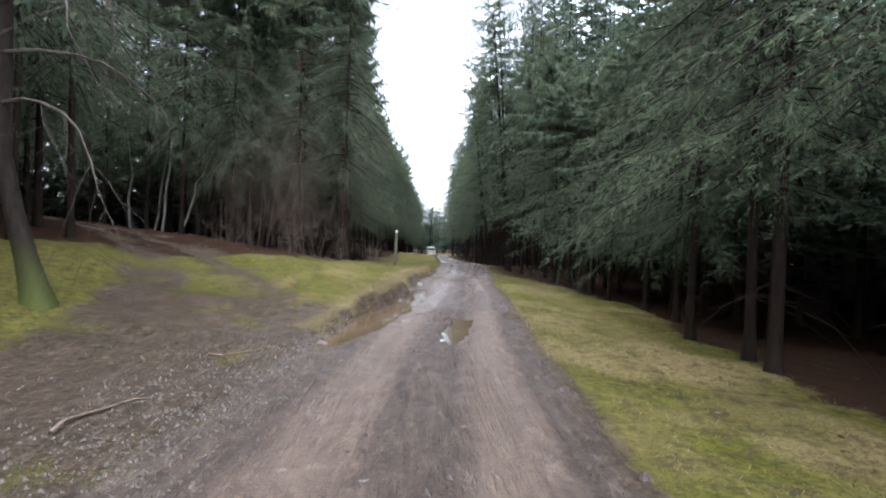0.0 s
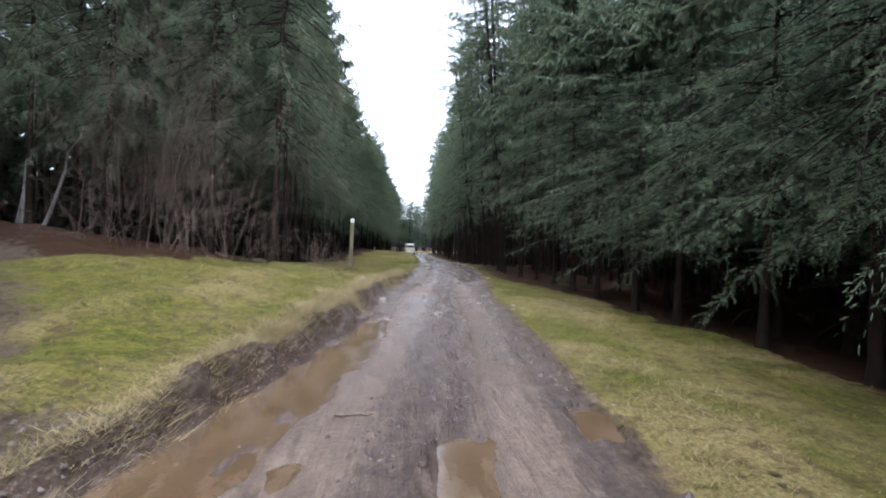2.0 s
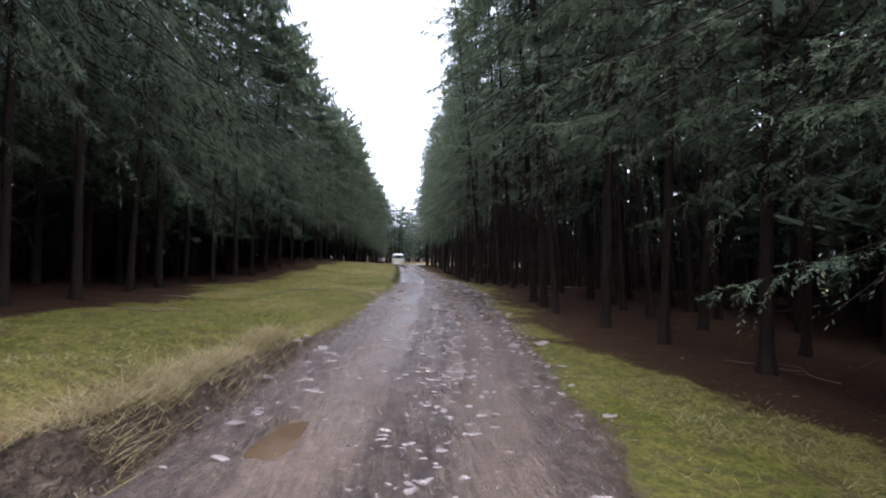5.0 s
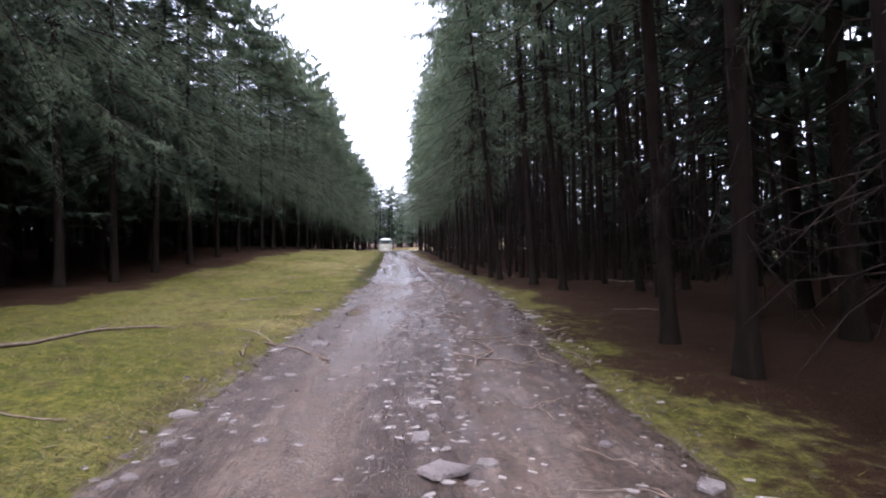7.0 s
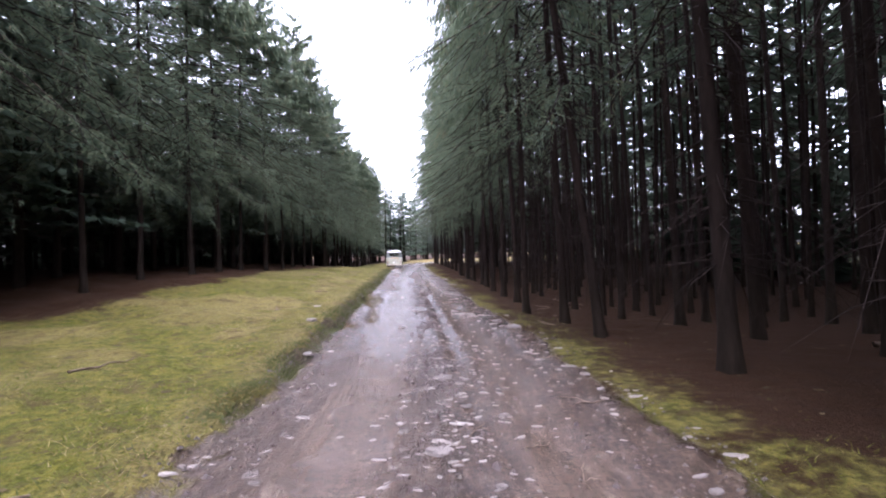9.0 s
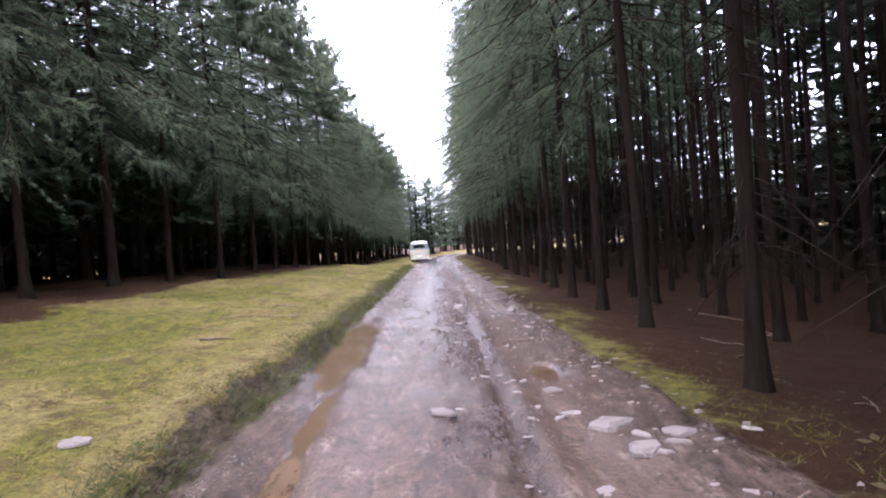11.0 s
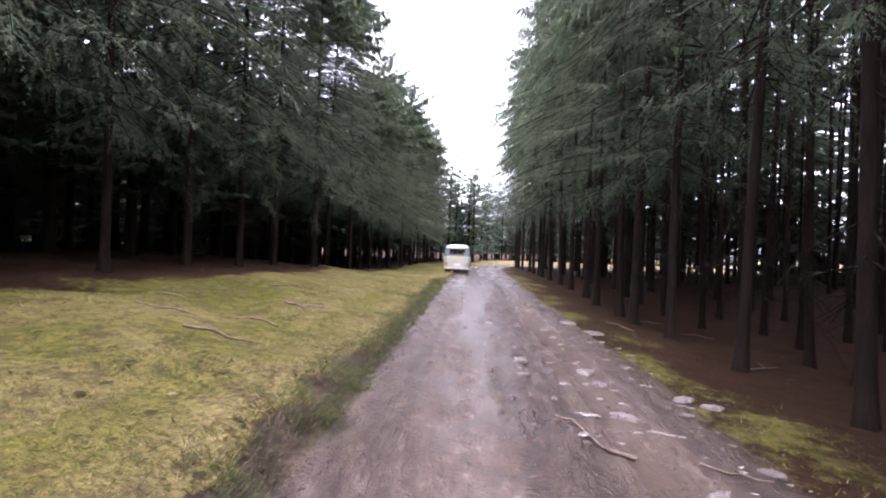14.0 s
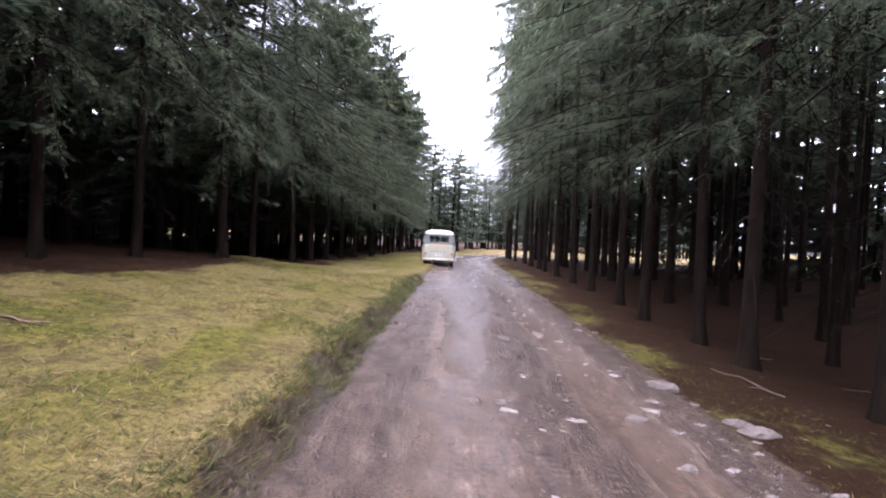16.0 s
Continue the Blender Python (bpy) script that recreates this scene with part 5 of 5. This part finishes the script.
def scatter_spot(r):
    """A place on the track where loose stone gathers."""
    while True:
        y = r.uniform(2.5, 95) if r.random() < 0.6 else r.uniform(28, 52)
        L, R = float(np.interp(y, EDGE_Y, EDGE_L)), float(np.interp(y, EDGE_Y, EDGE_R))
        u = r.random()
        x = L + (R - L) * (u * 1.12 - 0.04)
        w = np.interp(y, [0, 14, 19, 26, 34, 52, 58, 90], [0.2, 0.18, 0.6, 0.75, 1, 1, 0.4, 0.4])
        lane = math.exp(-((u - 0.29) / 0.12) ** 4) + math.exp(-((u - 0.73) / 0.11) ** 4)
        side = 1.0
        if y > 54:
            side = 0.2 + 1.3 * max(0, u - 0.4) / 0.6
        elif 18 < y < 34:
            side = 0.5 + abs(u - 0.5) * 1.6
        if r.random() < w * side * (1 - 0.7 * lane):
            return x, y, u


def lay_stones():
    r = random.Random(31)
    count = 0
    for x, y, s in FIRST + SECOND + THIRD + FOURTH:
        lay(x, y, s, r)
        count += 1
    while count < 300:
        x, y, u = scatter_spot(r)
        if 17 < y < 86:
            lay(x, y, min(0.26, 0.07 * math.exp(abs(r.gauss(0, 0.55)))), r)
            count += 1
    rubble = Heap()
    forms = [stone_mesh(870 + i, 0.1 + 0.05 * (i % 4), 9) for i in range(12)]
    for n in range(2100):
        if n < 600:
            x, y, u = scatter_spot(r)
        elif n >= 1100:
            y = r.uniform(25, 55)
            L, R = float(np.interp(y, EDGE_Y, EDGE_L)), float(np.interp(y, EDGE_Y, EDGE_R))
            x = L + (R - L) * r.gauss(0.55, 0.1)
        else:
            y = r.uniform(52, 95)
            x = float(np.interp(y, EDGE_Y, EDGE_R)) + (r.gauss(-0.55, 0.35) if n % 3 else r.gauss(-1.6, 0.25))
        V, F = forms[r.randrange(12)]
        k = min(0.15, 0.045 * math.exp(abs(r.gauss(0, 0.55))))
        k = min(k, 0.06) if y < 17 else k * 0.8 if n >= 1100 else k
        a = r.uniform(-0.7, 0.7)
        V = V * (r.uniform(1.0, 1.7), r.uniform(0.7, 1.0), 0.8)
        c, s = math.cos(a) * k, math.sin(a) * k
        rubble.add(np.stack([V[:, 0] * c - V[:, 1] * s + x, V[:, 0] * s + V[:, 1] * c + y, V[:, 2] * k + ground_z(x, y)], -1), F)
    tagged(new("stone_rubble", rubble.mesh("stone_rubble", STONE)), "pale flat slabs of broken stone bedded in the track", "stones", "", "stuff")
    heap = Heap()
    shapes = []
    for i in range(10):
        V, F = stone_mesh(850 + i, 0.3)
        keep = np.array([0, 1, 2, 3, 4, 5, 6]) + 7
        V2 = np.concatenate([V[keep] * (1.1, 1.1, 0), V[-1:] * (1, 1, 1.4)])
        V2[:7, 2] = -0.05
        F2 = np.array([[j, (j + 1) % 7, 7] for j in range(7)])
        shapes.append((V2, F2))
    spots = [scatter_spot(r)[:2] for _ in range(8500)]
    for _ in range(2600):
        y = 2.5 + 9.0 * r.random()
        spots.append((float(np.interp(y, EDGE_Y, EDGE_L)) + 0.2 - abs(r.gauss(0, 0.9)), y))
    for _ in range(4500):
        y = r.uniform(2.0, 9.5)
        spots.append((float(np.interp(y, EDGE_Y, EDGE_L)) + 0.6 - abs(r.gauss(0, 1.7)), y))
    for _ in range(1500):
        y = r.uniform(9, 24)
        spots.append((float(np.interp(y, EDGE_Y, EDGE_L)) - abs(r.gauss(0.05, 0.1)), y))
    for _ in range(1200):
        y = r.uniform(52, 90)
        spots.append((float(np.interp(y, EDGE_Y, EDGE_R)) + r.gauss(-0.35, 0.5), y))
    xy = np.array(spots)
    zz = land(xy[:, 0], xy[:, 1])[0]
    for (x, y), z in zip(spots, zz):
        V, F = shapes[r.randrange(10)]
        k = min(0.06, 0.014 * math.exp(abs(r.gauss(0, 0.75))))
        a = r.random() * 6.3
        c, s = math.cos(a) * k, math.sin(a) * k
        heap.add(np.stack([V[:, 0] * c - V[:, 1] * s + x, V[:, 0] * s + V[:, 1] * c + y, V[:, 2] * k + z], -1), F)
    tagged(new("gravel", heap.mesh("gravel", GRAVEL)), "loose pale gravel strewn over the muddy track", "gravel", "", "stuff")


lay_stones()


# ---- grass ----
def grass(name, label, material, count, seed, pick, low, high, wide, limit=0.55):
    r = np.random.RandomState(seed)
    x, y = pick(r, count)
    z, road, gr, straw, wet = land(x, y)
    keep = (gr > r.rand(len(x)) * 0.9 + 0.05) & (road < limit)
    x, y, z = x[keep], y[keep], z[keep]
    n = len(x)
    clump = 0.6 + 0.8 * np.clip(vnoise(x, y, 1.4) + 0.5, 0, 1)
    h = r.uniform(low, high, n) * clump
    a, b = r.rand(n) * 6.3, r.rand(n) * 6.3
    w = wide * r.uniform(0.6, 1.4, n)
    bend = r.uniform(0.9, 2.4, n) * h
    base = np.stack([x, y, z - 0.01], -1)
    ox = np.stack([np.cos(a) * w, np.sin(a) * w, a * 0], -1)
    tip = base + np.stack([np.cos(b) * bend, np.sin(b) * bend, h], -1)
    V = np.stack([base - ox, base + ox, tip], 1).reshape(-1, 3)
    tagged(new(name, mesh_of(name, V, np.arange(3 * n).reshape(-1, 3), material)), label, "grass", "", "stuff")


def verge(r, n):
    y = r.uniform(1.5, 88, n)
    left = r.rand(n) < 0.62
    d = np.abs(r.normal(0, 1, n)) * 2.2 + 0.05
    x = np.where(left, np.interp(y, EDGE_Y, EDGE_L) - d, np.interp(y, EDGE_Y, EDGE_R) + d * 0.8)
    thin = vnoise(x, y, 1.1) + 0.6 * vnoise(x, y, 3.4) > r.uniform(-0.75, 0.0, n)
    return x[thin], y[thin]


def lip(r, n):
    y = r.uniform(9, 31, n)
    return np.interp(y, EDGE_Y, EDGE_L) - np.abs(r.normal(0.36, 0.13, n)), y


grass("grass_blades", "short yellow-green mossy grass on the verges", BLADES, 230000, 41, verge, 0.015, 0.06, 0.0055)
grass("dry_grass", "pale dry grass hanging over the cut bank", STRAW, 22000, 42, lip, 0.05, 0.15, 0.005, 0.9)


def tufts(r, n):
    y = r.uniform(50, 90, n)
    x = np.interp(y, EDGE_Y, EDGE_L) + 0.02 - np.abs(r.normal(0.05, 0.2, n))
    keep = vnoise(x, y, 1.6) + 0.5 * vnoise(x, y, 4.0) > r.uniform(-1.7, 0.1, n)
    return x[keep], y[keep]


grass("tuft_grass", "dark green grass tufts along the edge of the verge", mat_foliage("tuft_blades", (0.046, 0.052, 0.016), (0.115, 0.118, 0.036), (0.22, 0.18, 0.09)), 60000, 43, tufts, 0.025, 0.075, 0.0055, 1.1)


def patches(r, n):
    x, y = verge(r, n)
    keep = vnoise(x, y, 0.7) + 0.6 * vnoise(x, y, 2.3) > r.uniform(0.0, 0.5, len(x))
    return x[keep], y[keep]


def clumps(r, n):
    x, y = verge(r, n)
    keep = vnoise(x + 50, y, 0.9) + 0.8 * vnoise(x + 50, y, 3.1) > r.uniform(0.45, 0.7, len(x))
    return x[keep], y[keep]


def first_verges(r, n):
    y = r.uniform(2, 30, n)
    d = np.abs(r.normal(0, 1, n)) * 2.0
    x = np.where(r.rand(n) < 0.35, np.interp(y, EDGE_Y, EDGE_L) - d, np.interp(y, EDGE_Y, EDGE_R) + 0.2 + d)
    keep = vnoise(x, y, 0.55) + 0.5 * vnoise(x, y, 1.7) > r.uniform(-0.35, 0.35, n)
    return x[keep], y[keep]


grass("pale_grass", "pale matted winter grass in patches on the verges", STRAW, 60000, 46, first_verges, 0.015, 0.06, 0.006)
grass("straw_patches", "flattened pale straw lying over the mossy verges", STRAW, 60000, 44, patches, 0.015, 0.05, 0.005)
grass("grass_clumps", "dark green grass clumps in the mossy verges", bpy.data.materials["tuft_blades"], 50000, 45, clumps, 0.03, 0.09, 0.006)


# ---- clods and litter ----
def strew(name, label, category, material, seed, spots, small, big, flat):
    """Many small uneven lumps or chips, joined."""
    r = np.random.RandomState(seed)
    x, y = spots(r)
    z = land(x, y)[0]
    n = len(x)
    k = small * np.exp(np.abs(r.normal(0, 0.55, n)))
    k = np.minimum(k, big)
    a = r.rand(n) * 6.3
    ring = np.linspace(0, 2 * np.pi, 5, endpoint=False)
    rad = r.uniform(0.6, 1.3, (n, 5)) * k[:, None]
    long = r.uniform(0.45, 1.0, n)[:, None]
    px, py = np.cos(ring)[None] * rad, np.sin(ring)[None] * rad * long
    c, s = np.cos(a)[:, None], np.sin(a)[:, None]
    V = np.zeros((n, 6, 3))
    V[:, :5, 0], V[:, :5, 1] = x[:, None] + px * c - py * s, y[:, None] + px * s + py * c
    V[:, :5, 2] = z[:, None] - 0.15 * k[:, None] * (flat > 0.3) + (flat < 0.3) * r.uniform(0.002, 0.014, (n, 5))
    V[:, 5] = np.stack([x, y, z + k * flat * r.uniform(0.7, 1.2, n) + 0.004], -1)
    j = np.arange(5)
    F = (np.arange(n)[:, None, None] * 6 + np.stack([j, (j + 1) % 5, np.full(5, 5)], -1)[None]).reshape(-1, 3)
    tagged(new(name, mesh_of(name, V.reshape(-1, 3), F, material)), label, category, "", "stuff")


def clod_spots(r):
    n = 13000
    y = r.uniform(3, 86, n)
    L, R = np.interp(y, EDGE_Y, EDGE_L), np.interp(y, EDGE_Y, EDGE_R)
    u = np.choose(r.randint(0, 5, n), [r.normal(0.03, 0.05, n), r.normal(0.43, 0.04, n), r.normal(0.56, 0.05, n), r.normal(0.95, 0.05, n), r.uniform(0, 1, n)])
    x = L + u * (R - L)
    y[:3000] = r.uniform(51, 72, 3000)
    x[:3000] = np.interp(y[:3000], EDGE_Y, EDGE_L) + r.normal(0.52, 0.05, 3000) * (np.interp(y[:3000], EDGE_Y, EDGE_R) - np.interp(y[:3000], EDGE_Y, EDGE_L))
    near = vnoise(x, y, 0.8) + 0.5 * vnoise(x, y, 2.5) > -0.1 + 0.5 * r.rand(n)
    dry = pool_depth(x, y) < 0.1
    return x[near & dry], y[near & dry]


def chip_spots(r):
    n = 12000
    y = r.uniform(3, 88, n)
    left = r.rand(n) < 0.6
    d = r.uniform(0.2, 8, n)
    x = np.where(left, np.interp(y, EDGE_Y, EDGE_L) - d, np.interp(y, EDGE_Y, EDGE_R) + d * 0.7)
    near = vnoise(x, y, 0.6) + 0.6 * vnoise(x, y, 2.1) > -0.2 + 0.9 * r.rand(n)
    return x[near], y[near]


strew("mud_clods", "dark lumps of churned wet mud on the track", "mud", CLOD, 61, clod_spots, 0.018, 0.07, 0.55)
strew("forest_litter", "brown bark chips and dead leaves strewn on the verges", "litter", CHIPS, 62, chip_spots, 0.022, 0.07, 0.12)
